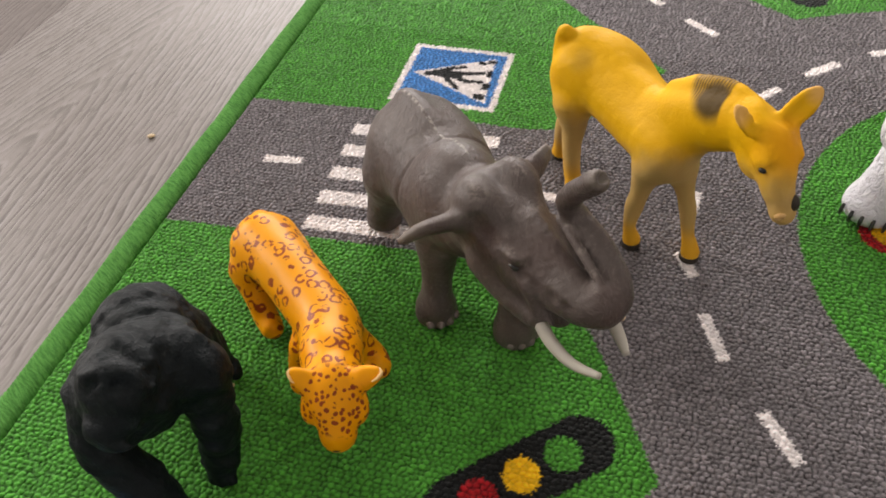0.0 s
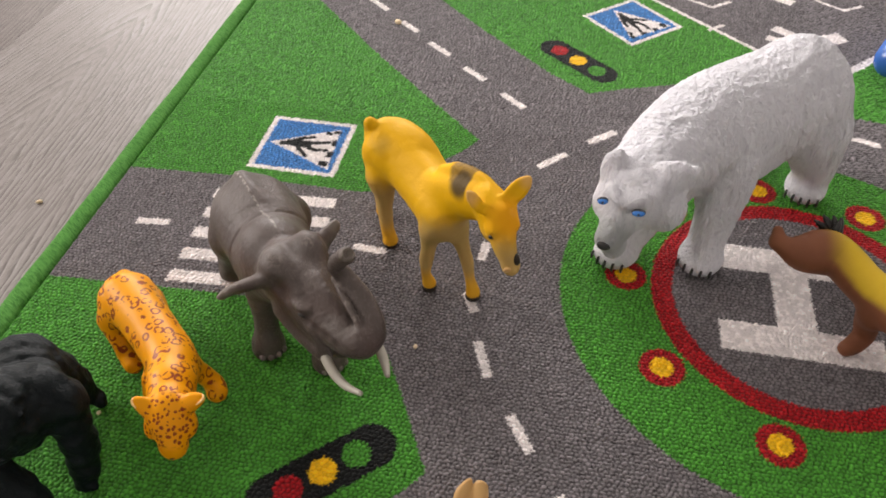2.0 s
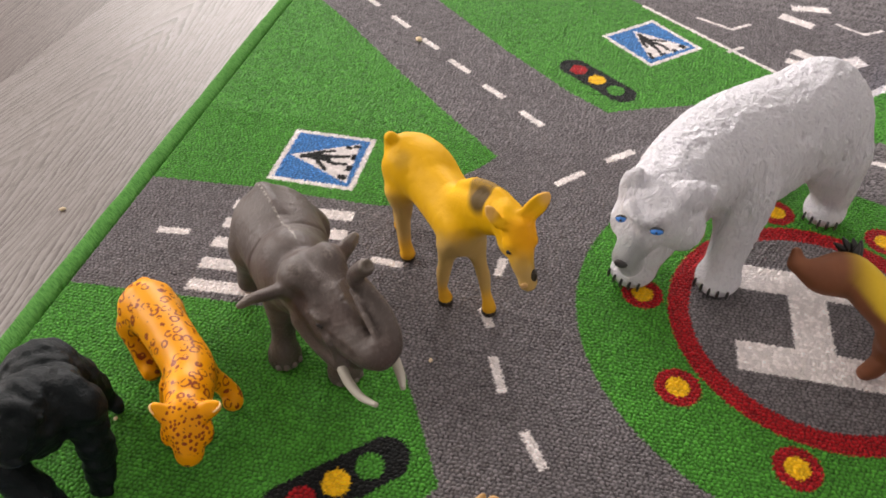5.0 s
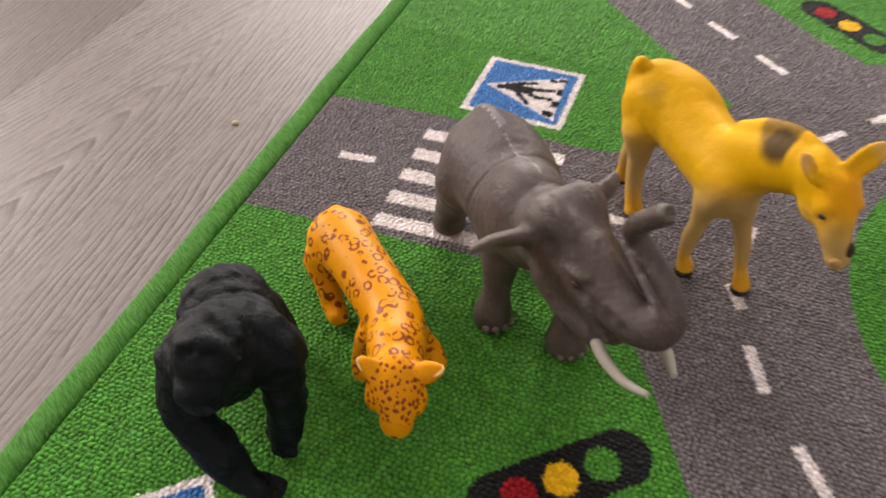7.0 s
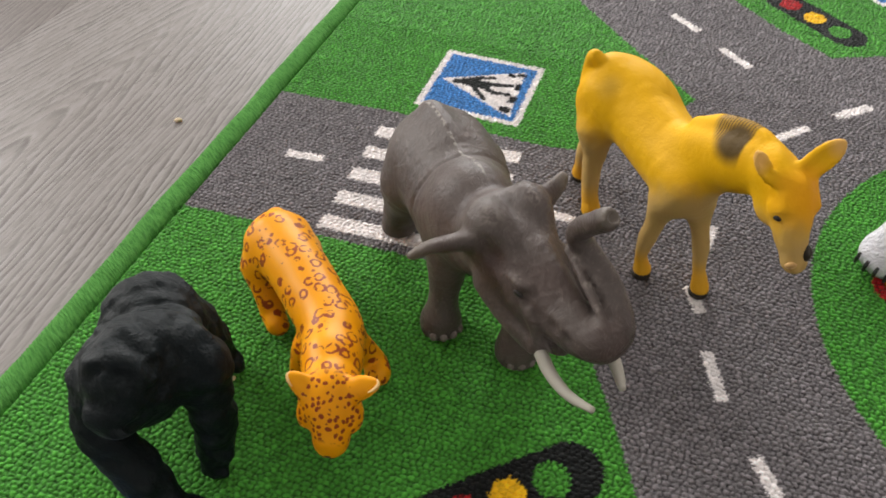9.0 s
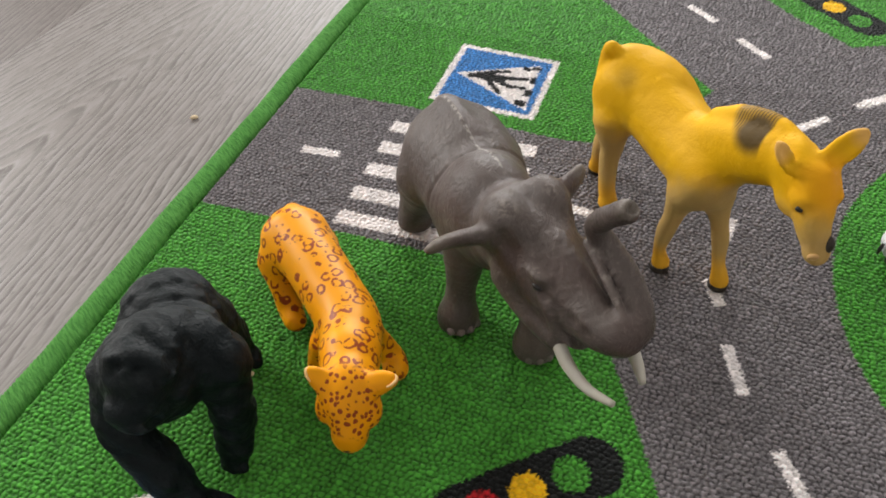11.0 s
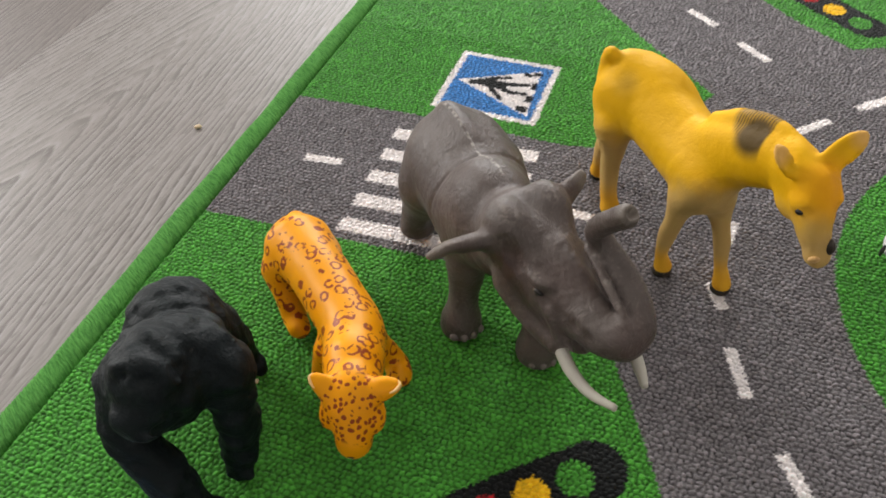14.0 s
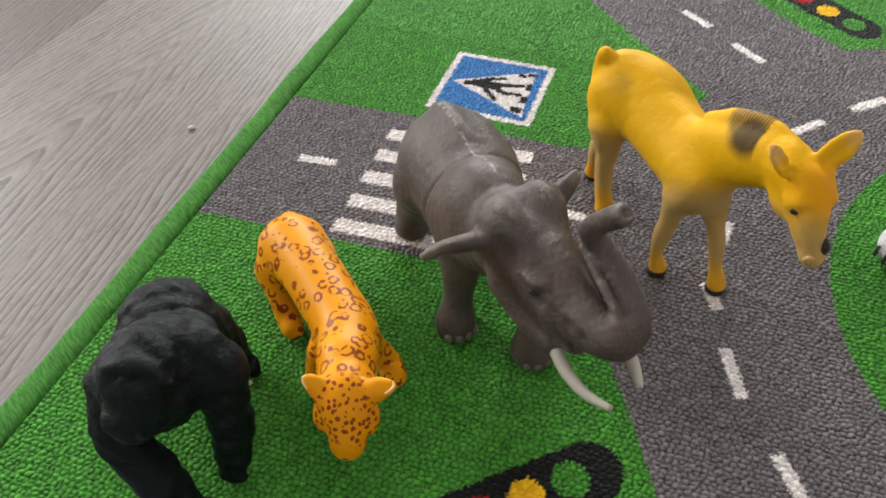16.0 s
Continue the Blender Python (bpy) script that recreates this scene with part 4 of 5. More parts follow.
    # a valley between the rump and the shoulders
    c.blob((0.0600, -0.1190, 0.0740), (0.0050, 0.0260, 0.0095), 0.007, (0.62, -0.78, 0), carve=True)
    # muscle mounds of the back
    c.blob((0.0595, -0.1270, 0.0660), (0.0110, 0.0060, 0.0050), 0.005, (0.55, -0.83, 0.3))
    c.blob((0.0760, -0.1170, 0.0620), (0.0110, 0.0060, 0.0050), 0.005, (0.55, -0.83, 0.3))
    c.rough(lambda p: 0.0013 * waves(p, 4, 260) + 0.0015 * waves(p, 21, 640) + 0.0010 * np.abs(waves(p, 9, 560)) + 0.00045 * np.abs(waves(p * np.array([1, 1, 0.5]), 6, 1300))).ground()
    part("body", c.skin("gorilla_body", [GORILLA], o), None, g)
    part("paint_chip", moved(ball((0.0940, -0.1260, 0.0686), (0.0007, 0.0006, 0.0004), None, 8, 6), o), CRUMB, g, "pale chip in the black rubber")
    return g


def build_jaguar():
    o = (0.11, -0.08, 0.0)
    g = thing("jaguar_figurine", o, "glossy orange jaguar figurine with dark red rosettes", "toy animal", "toy animals on the rug")
    c = Clay((0.035, -0.160, -0.002), (0.180, -0.010, 0.080), 0.0007)
    c.limb([(0.0755, -0.0385, 0.0315, 0.0160), (0.0920, -0.0532, 0.0338, 0.0145), (0.1084, -0.0687, 0.0347, 0.0140), (0.1226, -0.0835, 0.0361, 0.0138), (0.1305, -0.1010, 0.0405, 0.0122)], 0.005)
    c.limb([(0.1305, -0.1010, 0.0410, 0.0120), (0.1365, -0.1160, 0.0435, 0.0112)], 0.004)
    c.blob((0.0680, -0.0465, 0.0250), (0.0135, 0.0060, 0.0145), 0.005, (0.59, -0.8, 0))
    c.blob((0.0850, -0.0330, 0.0250), (0.0135, 0.0060, 0.0145), 0.005, (0.59, -0.8, 0))
    c.limb([(0.0680, -0.0500, 0.0240, 0.0085), (0.0755, -0.0590, 0.0150, 0.0062), (0.0795, -0.0635, 0.0080, 0.0062), (0.0845, -0.0690, 0.0060, 0.0056)], 0.004)
    c.limb([(0.0870, -0.0350, 0.0240, 0.0085), (0.0920, -0.0380, 0.0120, 0.0060), (0.0950, -0.0420, 0.0060, 0.0058)], 0.004)
    c.blob((0.1284, -0.0800, 0.0300), (0.0110, 0.0050, 0.0120), 0.005, (0.59, -0.8, 0))
    c.limb([(0.1292, -0.0795, 0.0260, 0.0070), (0.1345, -0.0765, 0.0140, 0.0056), (0.1385, -0.0775, 0.0076, 0.0060), (0.1412, -0.0815, 0.0066, 0.0062)], 0.004)
    c.limb([(0.1130, -0.0890, 0.0260, 0.0080), (0.1090, -0.0920, 0.0140, 0.0058), (0.1095, -0.0960, 0.0060, 0.0056)], 0.004)
    c.blob((0.1370, -0.1185, 0.0440), (0.0125, 0.0116, 0.0108), 0.004, (0.25, -0.9, -0.4))
    c.limb([(0.1393, -0.1240, 0.0405, 0.0096), (0.1413, -0.1300, 0.0350, 0.0074)], 0.004)
    c.blob((0.1415, -0.1315, 0.0310), (0.0060, 0.0066, 0.0042), 0.003, (0.25, -0.9, -0.2))
    for x, y in ((0.1388, -0.1330), (0.1448, -0.1316)):
        c.blob((x, y, 0.0340), (0.0034, 0.0030, 0.0036), 0.002, (0.25, -0.9, -0.2))
    for x, y, w in ((0.1295, -0.1255, (0.2, -0.9, -0.4)), (0.1480, -0.1220, (0.2, -0.9, -0.4))):
        c.blob((x, y, 0.0385), (0.0060, 0.0040, 0.0055), 0.003, w)
    for x, y, z, w in ((0.1265, -0.1215, 0.0535, (-0.9, -0.25, 0.25)), (0.1525, -0.1160, 0.0540, (0.9, 0.10, 0.25))):
        s = 1 if w[0] > 0 else -1
        c.limb([(x - s * 0.0050, y - 0.0008, z - 0.0035, 0.0056), (x - s * 0.0006, y, z - 0.0006, 0.0043), (x + s * 0.0024, y + 0.0006, z + 0.0010, 0.0029)], 0.002, ((0.2, -0.6, 0.75), 1.9))
        c.blob((x - s * 0.0006, y - 0.0016, z + 0.0026), (0.0028, 0.0020, 0.0010), 0.002, w, (0.2, -0.6, 0.75), carve=True)
    c.limb([(0.0680, -0.0250, 0.0340, 0.0050), (0.0590, -0.0190, 0.0200, 0.0040), (0.0560, -0.0230, 0.0060, 0.0038)], 0.004)
    c.rough(lambda p: 0.00018 * waves(p, 14, 420)).ground()
    part("body", c.skin("jaguar_body", [JAGUAR], o), None, g)
    for x, y, z in ((0.1338, -0.1302, 0.0415), (0.1487, -0.1262, 0.0415)):
        part("eye", moved(ball((x, y, z), (0.0016, 0.0011, 0.0010), Euler((0, 0, 0.5 if x > 0.14 else -0.5)).to_matrix().to_4x4()), o), DARK, g, "small black painted eye")
    for x, y, z, s in ((0.1265, -0.1215, 0.0535, -1), (0.1525, -0.1160, 0.0540, 1)):
        part("ear_rim", moved(tube([(x + s * 0.0016, y - 0.0028, z + 0.0004, 0.0003), (x + s * 0.0034, y - 0.0016, z + 0.0012, 0.0006), (x + s * 0.0046, y + 0.0006, z + 0.0020, 0.0007), (x + s * 0.0034, y + 0.0024, z + 0.0024, 0.0003)], 8), o), EAR_PALE, g, "pale painted ear rim")
    part("nose", moved(ball((0.1421, -0.1372, 0.0312), (0.0018, 0.0008, 0.0008)), o), DARK, g, "black painted nose")
    return g


def build_elephant():
    o = (0.175, -0.025, 0.0)
    g = thing("elephant_figurine", o, "grey-brown elephant figurine with raised trunk and ivory tusks", "toy animal", "toy animals on the rug")
    c = Clay((0.095, -0.125, -0.002), (0.275, 0.075, 0.140), 0.0009)
    c.limb([(0.1410, 0.0200, 0.0520, 0.0275), (0.1530, 0.0040, 0.0550, 0.0265), (0.1640, -0.0150, 0.0560, 0.0240), (0.1780, -0.0350, 0.0640, 0.0190), (0.1900, -0.0470, 0.0740, 0.0160)], 0.006)
    c.blob((0.1430, 0.0180, 0.0620), (0.0260, 0.0060, 0.0220), 0.008, (0.62, -0.785, 0))
    c.limb([(0.1290, 0.0110, 0.0420, 0.0170), (0.1230, 0.0150, 0.0250, 0.0118), (0.1185, 0.0165, 0.0100, 0.0092), (0.1178, 0.0165, 0.0030, 0.0100)], 0.005)
    c.limb([(0.1560, 0.0310, 0.0420, 0.0170), (0.1530, 0.0350, 0.0250, 0.0118), (0.1510, 0.0360, 0.0100, 0.0092), (0.1510, 0.0360, 0.0030, 0.0100)], 0.005)
    c.limb([(0.1610, -0.0300, 0.0480, 0.0125), (0.1605, -0.0365, 0.0260, 0.0078), (0.1603, -0.0400, 0.0140, 0.0080), (0.1600, -0.0420, 0.0060, 0.0102), (0.1600, -0.0422, 0.0020, 0.0104)], 0.004)
    c.limb([(0.1960, -0.0350, 0.0480, 0.0125), (0.1985, -0.0440, 0.0260, 0.0080), (0.1995, -0.0465, 0.0140, 0.0086), (0.2000, -0.0475, 0.0060, 0.0108), (0.2000, -0.0475, 0.0020, 0.0110)], 0.004)
    # shoulders, head with its two domes, narrowing into the trunk
    c.blob((0.1700, -0.0260, 0.0700), (0.0230, 0.0190, 0.0215), 0.010, (0.62, -0.785, 0.2))
    c.limb([(0.1880, -0.0470, 0.0800, 0.0180), (0.1960, -0.0545, 0.0800, 0.0168), (0.2070, -0.0672, 0.0765, 0.0138), (0.2185, -0.0782, 0.0765, 0.0104), (0.2285, -0.0862, 0.0775, 0.0090), (0.2345, -0.0875, 0.0790, 0.0084)], 0.005)
    c.blob((0.1838, -0.0560, 0.0915), (0.0125, 0.0092, 0.0105), 0.004, (0.62, -0.78, -0.3))
    c.blob((0.1970, -0.0405, 0.0900), (0.0125, 0.0092, 0.0102), 0.004, (0.62, -0.78, -0.3))
    c.limb([(0.2055, -0.0625, 0.0905, 0.0040), (0.2120, -0.0700, 0.0880, 0.0046), (0.2215, -0.0810, 0.0830, 0.0040)], 0.006)
    # brow over the eye, cheek, and the sheath of each tusk
    c.limb([(0.1915, -0.0650, 0.0840, 0.0048), (0.1985, -0.0700, 0.0790, 0.0042), (0.2060, -0.0730, 0.0780, 0.0036)], 0.005)
    c.limb([(0.1910, -0.0620, 0.0700, 0.0110), (0.1990, -0.0700, 0.0640, 0.0088), (0.2060, -0.0780, 0.0625, 0.0066), (0.2115, -0.0845, 0.0625, 0.0046)], 0.004)
    c.limb([(0.2150, -0.0530, 0.0740, 0.0095), (0.2270, -0.0630, 0.0660, 0.0070), (0.2370, -0.0730, 0.0610, 0.0046)], 0.004)
    c.blob((0.2130, -0.0700, 0.0590), (0.0160, 0.0085, 0.0070), 0.005, (0.70, -0.70, -0.2))
    c.limb([(0.1990, -0.0755, 0.0745, 0.0014), (0.2080, -0.0815, 0.0700, 0.0016), (0.2180, -0.0890, 0.0660, 0.0012)], 0.003)
    # trunk, folded back up beside the brow, its tip turned aside
    c.limb([(0.2345, -0.0875, 0.0790, 0.0086), (0.2378, -0.0840, 0.0800, 0.0080), (0.2365, -0.0775, 0.0830, 0.0072), (0.2310, -0.0690, 0.0890, 0.0062), (0.2225, -0.0625, 0.0960, 0.0052), (0.2180, -0.0620, 0.1040, 0.0046), (0.2215, -0.0665, 0.1140, 0.0043), (0.2272, -0.0722, 0.1240, 0.0041)], 0.0018)
    c.blob((0.2288, -0.0730, 0.1262), (0.0022, 0.0026, 0.0020), 0.001, (0.6, -0.4, 0.6), carve=True)
    c.limb([(0.2150, -0.0625, 0.0955, 0.0012), (0.2215, -0.0705, 0.0935, 0.0017), (0.2290, -0.0800, 0.0900, 0.0018), (0.2345, -0.0878, 0.0870, 0.0013)], 0.0014)
    # sunken temple, the eye's fold, and the crease from the eye to the mouth
    c.blob((0.1872, -0.0690, 0.0900), (0.0060, 0.0034, 0.0045), 0.005, (0.62, -0.55, -0.5), carve=True)
    c.blob((0.1895, -0.0470, 0.1010), (0.0110, 0.0016, 0.0030), 0.004, (0.70, -0.70, -0.1), carve=True)
    for k in range(14):
        f = k / 13
        c.blob((0.2028 + 0.0240 * f, -0.0800 - 0.0160 * f, 0.0826 - 0.0015 * f), (0.0022, 0.0009, 0.0011 + 0.0005 * f), 0.0016, (0.83, -0.55, -0.05), carve=True)
    c.limb([(0.1975, -0.0745, 0.0868, 0.0014), (0.2010, -0.0765, 0.0862, 0.0018), (0.2050, -0.0775, 0.0868, 0.0013)], 0.003)
    c.limb([(0.2068, -0.0825, 0.0770, 0.0016), (0.2105, -0.0852, 0.0715, 0.0018), (0.2120, -0.0860, 0.0675, 0.0016)], 0.003)
    # ears: thick-rimmed fans held out from the head
    c.limb([(0.1790, -0.0580, 0.0850, 0.0074), (0.1705, -0.0645, 0.0868, 0.0066), (0.1635, -0.0690, 0.0868, 0.0052), (0.1584, -0.0718, 0.0840, 0.0036)], 0.005, ((0.39, -0.61, -0.66), 1.8))
    c.limb([(0.1990, -0.0360, 0.0880, 0.0066), (0.2038, -0.0270, 0.0900, 0.0048), (0.2066, -0.0200, 0.0912, 0.0034)], 0.004, ((0.86, -0.10, 0.50), 1.6))
    c.limb([(0.1270, 0.0400, 0.0600, 0.0040), (0.1220, 0.0480, 0.0400, 0.0030), (0.1220, 0.0490, 0.0220, 0.0026)], 0.004)

    def folds(p):
        q = p - np.array([0.1600, -0.0080, 0.0])
        along = q @ np.array([0.62, -0.785, 0.0])
        seam = 0.0009 * np.exp(-((along + 0.0004) / 0.0011) ** 2) * (p[:, 2] > 0.040)
        spine = -0.0006 * np.exp(-((q @ np.array([0.785, 0.62, 0.0]) - 0.0005) / 0.0014) ** 2) * (p[:, 2] > 0.06) * (along < 0.012)
        ring = np.clip((p[:, 0] - 0.196) / 0.012, 0, 1) * np.clip((p[:, 2] - 0.05) / 0.02, 0, 1) * 0.00013 * np.sin((p @ np.array([0.5, -0.4, -0.75])) * 2300 + 1.2 * waves(p, 27, 260))
        return 0.0005 * waves(p, 21, 260) + 0.00025 * np.abs(waves(p, 24, 620)) + 0.00016 * waves(p, 22, 1300) + seam + spine + ring

    c.rough(folds).ground()
    part("body", c.skin("elephant_body", [ELEPHANT], o), None, g)
    part("tusk", moved(tube([(0.2085, -0.0800, 0.0640, 0.0027), (0.2123, -0.0854, 0.0628, 0.0028), (0.2185, -0.0940, 0.0605, 0.0026), (0.2270, -0.1020, 0.0605, 0.0021), (0.2368, -0.1080, 0.0640, 0.0013)]), o), IVORY, g, "curved ivory-coloured tusk")
    part("tusk", moved(tube([(0.2350, -0.0710, 0.0600, 0.0027), (0.2395, -0.0760, 0.0580, 0.0028), (0.2438, -0.0835, 0.0560, 0.0024), (0.2465, -0.0910, 0.0560, 0.0014)]), o), IVORY, g, "curved ivory-coloured tusk")
    part("eye", moved(ball((0.2012, -0.0779, 0.0824), (0.0024, 0.0011, 0.0012), Euler((0, 0, -0.5)).to_matrix().to_4x4()), o), DARK, g, "small black painted eye")
    part("eye", moved(ball((0.2230, -0.0520, 0.0830), (0.0014, 0.0014, 0.0011)), o), DARK, g, "small black painted eye")
    for x, y in ((0.1600, -0.0422), (0.2000, -0.0475)):
        for a in (-0.75, -0.25, 0.25, 0.75):
            w = Matrix.Rotation(a, 3, "Z") @ Vector((0.62, -0.785, 0))
            part("toenail", moved(ball((x + 0.0100 * w[0], y + 0.0100 * w[1], 0.0034), (0.0021, 0.0021, 0.0026), None, 8, 6), o), TOENAIL, g, "pale scuffed toenail")
    return g


def build_donkey():
    o = (0.245, 0.045, 0.0)
    g = thing("donkey_figurine", o, "yellow plastic donkey figurine with sooty mane and lowered head", "toy animal", "toy animals on the rug")
    c = Clay((0.185, -0.050, -0.002), (0.335, 0.125, 0.130), 0.0008)
    side = (0.64, 0.77, 0.0)
    c.limb([(0.2190, 0.0840, 0.0670, 0.0190), (0.2350, 0.0680, 0.0640, 0.0182), (0.2480, 0.0520, 0.0620, 0.0180), (0.2575, 0.0380, 0.0620, 0.0178)], 0.005, (side, 0.98))
    c.blob((0.2610, 0.0330, 0.0560), (0.0110, 0.0125, 0.0150), 0.005, (0.77, -0.64, 0))
    c.limb([(0.2150, 0.0840, 0.0790, 0.0060), (0.2320, 0.0680, 0.0765, 0.0048), (0.2520, 0.0460, 0.0760, 0.0050)], 0.008)
    c.blob((0.2120, 0.0700, 0.0610), (0.0140, 0.0060, 0.0170), 0.006, (0.77, -0.64, 0))
    c.blob((0.2210, 0.0860, 0.0610), (0.0140, 0.0060, 0.0170), 0.006, (0.77, -0.64, 0))
    c.limb([(0.2600, 0.0340, 0.0700, 0.0165), (0.2670, 0.0260, 0.0790, 0.0152), (0.2770, 0.0140, 0.0885, 0.0135), (0.2870, 0.0040, 0.0945, 0.0112)], 0.005, (side, 1.6))
    c.limb([(0.2590, 0.0390, 0.0880, 0.0030), (0.2700, 0.0265, 0.0990, 0.0036), (0.2800, 0.0170, 0.1040, 0.0034), (0.2880, 0.0080, 0.1040, 0.0030)], 0.004)
    # head: brow, jaw and muzzle
    c.limb([(0.2890, 0.0010, 0.0970, 0.0098), (0.2945, -0.0060, 0.0950, 0.0094), (0.2975, -0.0120, 0.0890, 0.0086), (0.3005, -0.0170, 0.0810, 0.0070), (0.3035, -0.0195, 0.0745, 0.0056)], 0.004, ((0.80, 0.55, 0.0), 1.15))
    c.blob((0.2910, -0.0040, 0.0860), (0.0100, 0.0062, 0.0080), 0.004, (0.4, -0.6, -0.7))
    c.blob((0.2905, -0.0135, 0.0915), (0.0040, 0.0022, 0.0024), 0.002, (0.4, -0.6, -0.7))
    c.blob((0.3045, -0.0215, 0.0720), (0.0050, 0.0050, 0.0042), 0.003, (0.4, -0.7, -0.6))
    # legs
    c.limb([(0.2690, 0.0270, 0.0500, 0.0072), (0.2735, 0.0245, 0.0360, 0.0045), (0.2765, 0.0230, 0.0260, 0.0044), (0.2787, 0.0205, 0.0140, 0.0032), (0.2806, 0.0180, 0.0080, 0.0038), (0.2817, 0.0160, 0.0040, 0.0048)], 0.004)
    c.limb([(0.2530, 0.0240, 0.0500, 0.0074), (0.2515, 0.0225, 0.0360, 0.0049), (0.2500, 0.0222, 0.0260, 0.0047), (0.2495, 0.0215, 0.0140, 0.0033), (0.2506, 0.0212, 0.0080, 0.0038), (0.2518, 0.0206, 0.0040, 0.0048)], 0.004)
    c.limb([(0.2130, 0.0690, 0.0520, 0.0105), (0.2150, 0.0670, 0.0380, 0.0068), (0.2148, 0.0655, 0.0280, 0.0054), (0.2163, 0.0611, 0.0140, 0.0046), (0.2178, 0.0590, 0.0080, 0.0048), (0.2189, 0.0574, 0.0040, 0.0056)], 0.004)
    c.limb([(0.2200, 0.0850, 0.0520, 0.0105), (0.2140, 0.0830, 0.0380, 0.0068), (0.2098, 0.0815, 0.0280, 0.0056), (0.2087, 0.0840, 0.0140, 0.0046), (0.2085, 0.0860, 0.0080, 0.0048), (0.2087, 0.0870, 0.0040, 0.0056)], 0.004)
    c.limb([(0.2050, 0.0830, 0.0850, 0.0042), (0.2035, 0.0870, 0.0760, 0.0036), (0.2050, 0.0890, 0.0560, 0.0030), (0.2065, 0.0900, 0.0420, 0.0030)], 0.004)
    for base, tip, face in (((0.2965, -0.0030, 0.1010), (0.3106, 0.0078, 0.1130), (0.2, -0.7, 0.6)), ((0.2868, -0.0098, 0.1010), (0.2778, -0.0070, 0.1120), (0.75, -0.6, 0.25))):
        b, e = np.array(base), np.array(tip)
        mid, half = (b + e) / 2, np.linalg.norm(e - b) / 2
        up = np.cross(e - b, face)
        out = np.array(face) / np.linalg.norm(face)
        c.blob(tuple(mid), (half + 0.001, 0.0054 if base[0] > 0.29 else 0.0040, 0.0020), 0.003, tuple(e - b), tuple(out))
        c.blob(tuple(mid + 0.0020 * out), (half * 0.80, 0.0027, 0.0015), 0.0015, tuple(e - b), tuple(out), carve=True)
    # hip bone, deep chest, far side of the crest, brows
    c.blob((0.2335, 0.0785, 0.0735), (0.0190, 0.0100, 0.0120), 0.008, (0.77, -0.64, 0))
    c.blob((0.2620, 0.0230, 0.0615), (0.0105, 0.0115, 0.0130), 0.012, (0.77, -0.64, 0))
    c.limb([(0.2700, 0.0320, 0.0930, 0.0046), (0.2830, 0.0200, 0.0980, 0.0048), (0.2940, 0.0080, 0.0975, 0.0040)], 0.006)
    c.limb([(0.2925, -0.0115, 0.0985, 0.0026), (0.2935, -0.0160, 0.0945, 0.0022)], 0.004)
    c.limb([(0.3020, -0.0035, 0.0985, 0.0028), (0.3050, -0.0105, 0.0945, 0.0026)], 0.004)
    c.limb([(0.2975, -0.0080, 0.1000, 0.0030), (0.3010, -0.0165, 0.0900, 0.0024)], 0.005)
    # creases where the fore legs meet the chest, and along the neck
    for crease in ((0.2460, 0.0140, 0.0560), (0.2500, 0.0110, 0.0510), (0.2560, 0.0080, 0.0480)):
        c.blob(crease, (0.0045, 0.0010, 0.0016), 0.003, (0.5, -0.3, -0.6), carve=True)

    def hide(p):
        run = p @ np.array([0.64, -0.69, 0.30])
        crest = np.clip((p[:, 2] - 0.097) / 0.004, 0, 1) * np.clip((0.292 - p[:, 0]) / 0.006, 0, 1)
        return 0.0004 * waves(p, 31, 240) + 0.00014 * waves(p, 32, 900) + 0.00028 * crest * np.sin(run * 4300)

    c.rough(hide).ground(0.0020)
    part("body", c.skin("donkey_body", [DONKEY], o), None, g)
    for x, y in ((0.2817, 0.0160), (0.2518, 0.0206), (0.2189, 0.0574), (0.2087, 0.0870)):
        part("hoof", moved(tube([(x, y, 0.0, 0.0051), (x, y, 0.0014, 0.0052), (x - 0.0003, y + 0.0003, 0.0028, 0.0046)], 14), o), HOOF, g, "dark painted hoof")
    part("eye", moved(ball((0.2925, -0.0176, 0.0904), (0.0019, 0.0013, 0.0013)), o), DARK, g, "small black painted eye")
    part("eye", moved(ball((0.3050, -0.0050, 0.0895), (0.0010, 0.0010, 0.0010)), o), DARK, g, "small black painted eye")
    part("muzzle", moved(ball((0.3062, -0.0200, 0.0772), (0.0026, 0.0042, 0.0052), Euler((0.6, 0, 0.5)).to_matrix().to_4x4()), o), HOOF, g, "sooty black muzzle")
    part("lip", moved(ball((0.3028, -0.0252, 0.0735), (0.0026, 0.0014, 0.0022), Euler((0.4, 0, 0.3)).to_matrix().to_4x4()), o), TAN, g, "pale tan lip")
    part("nostril", moved(ball((0.3040, -0.0248, 0.0735), (0.0010, 0.0008, 0.0016)), o), HOOF, g)
    return g


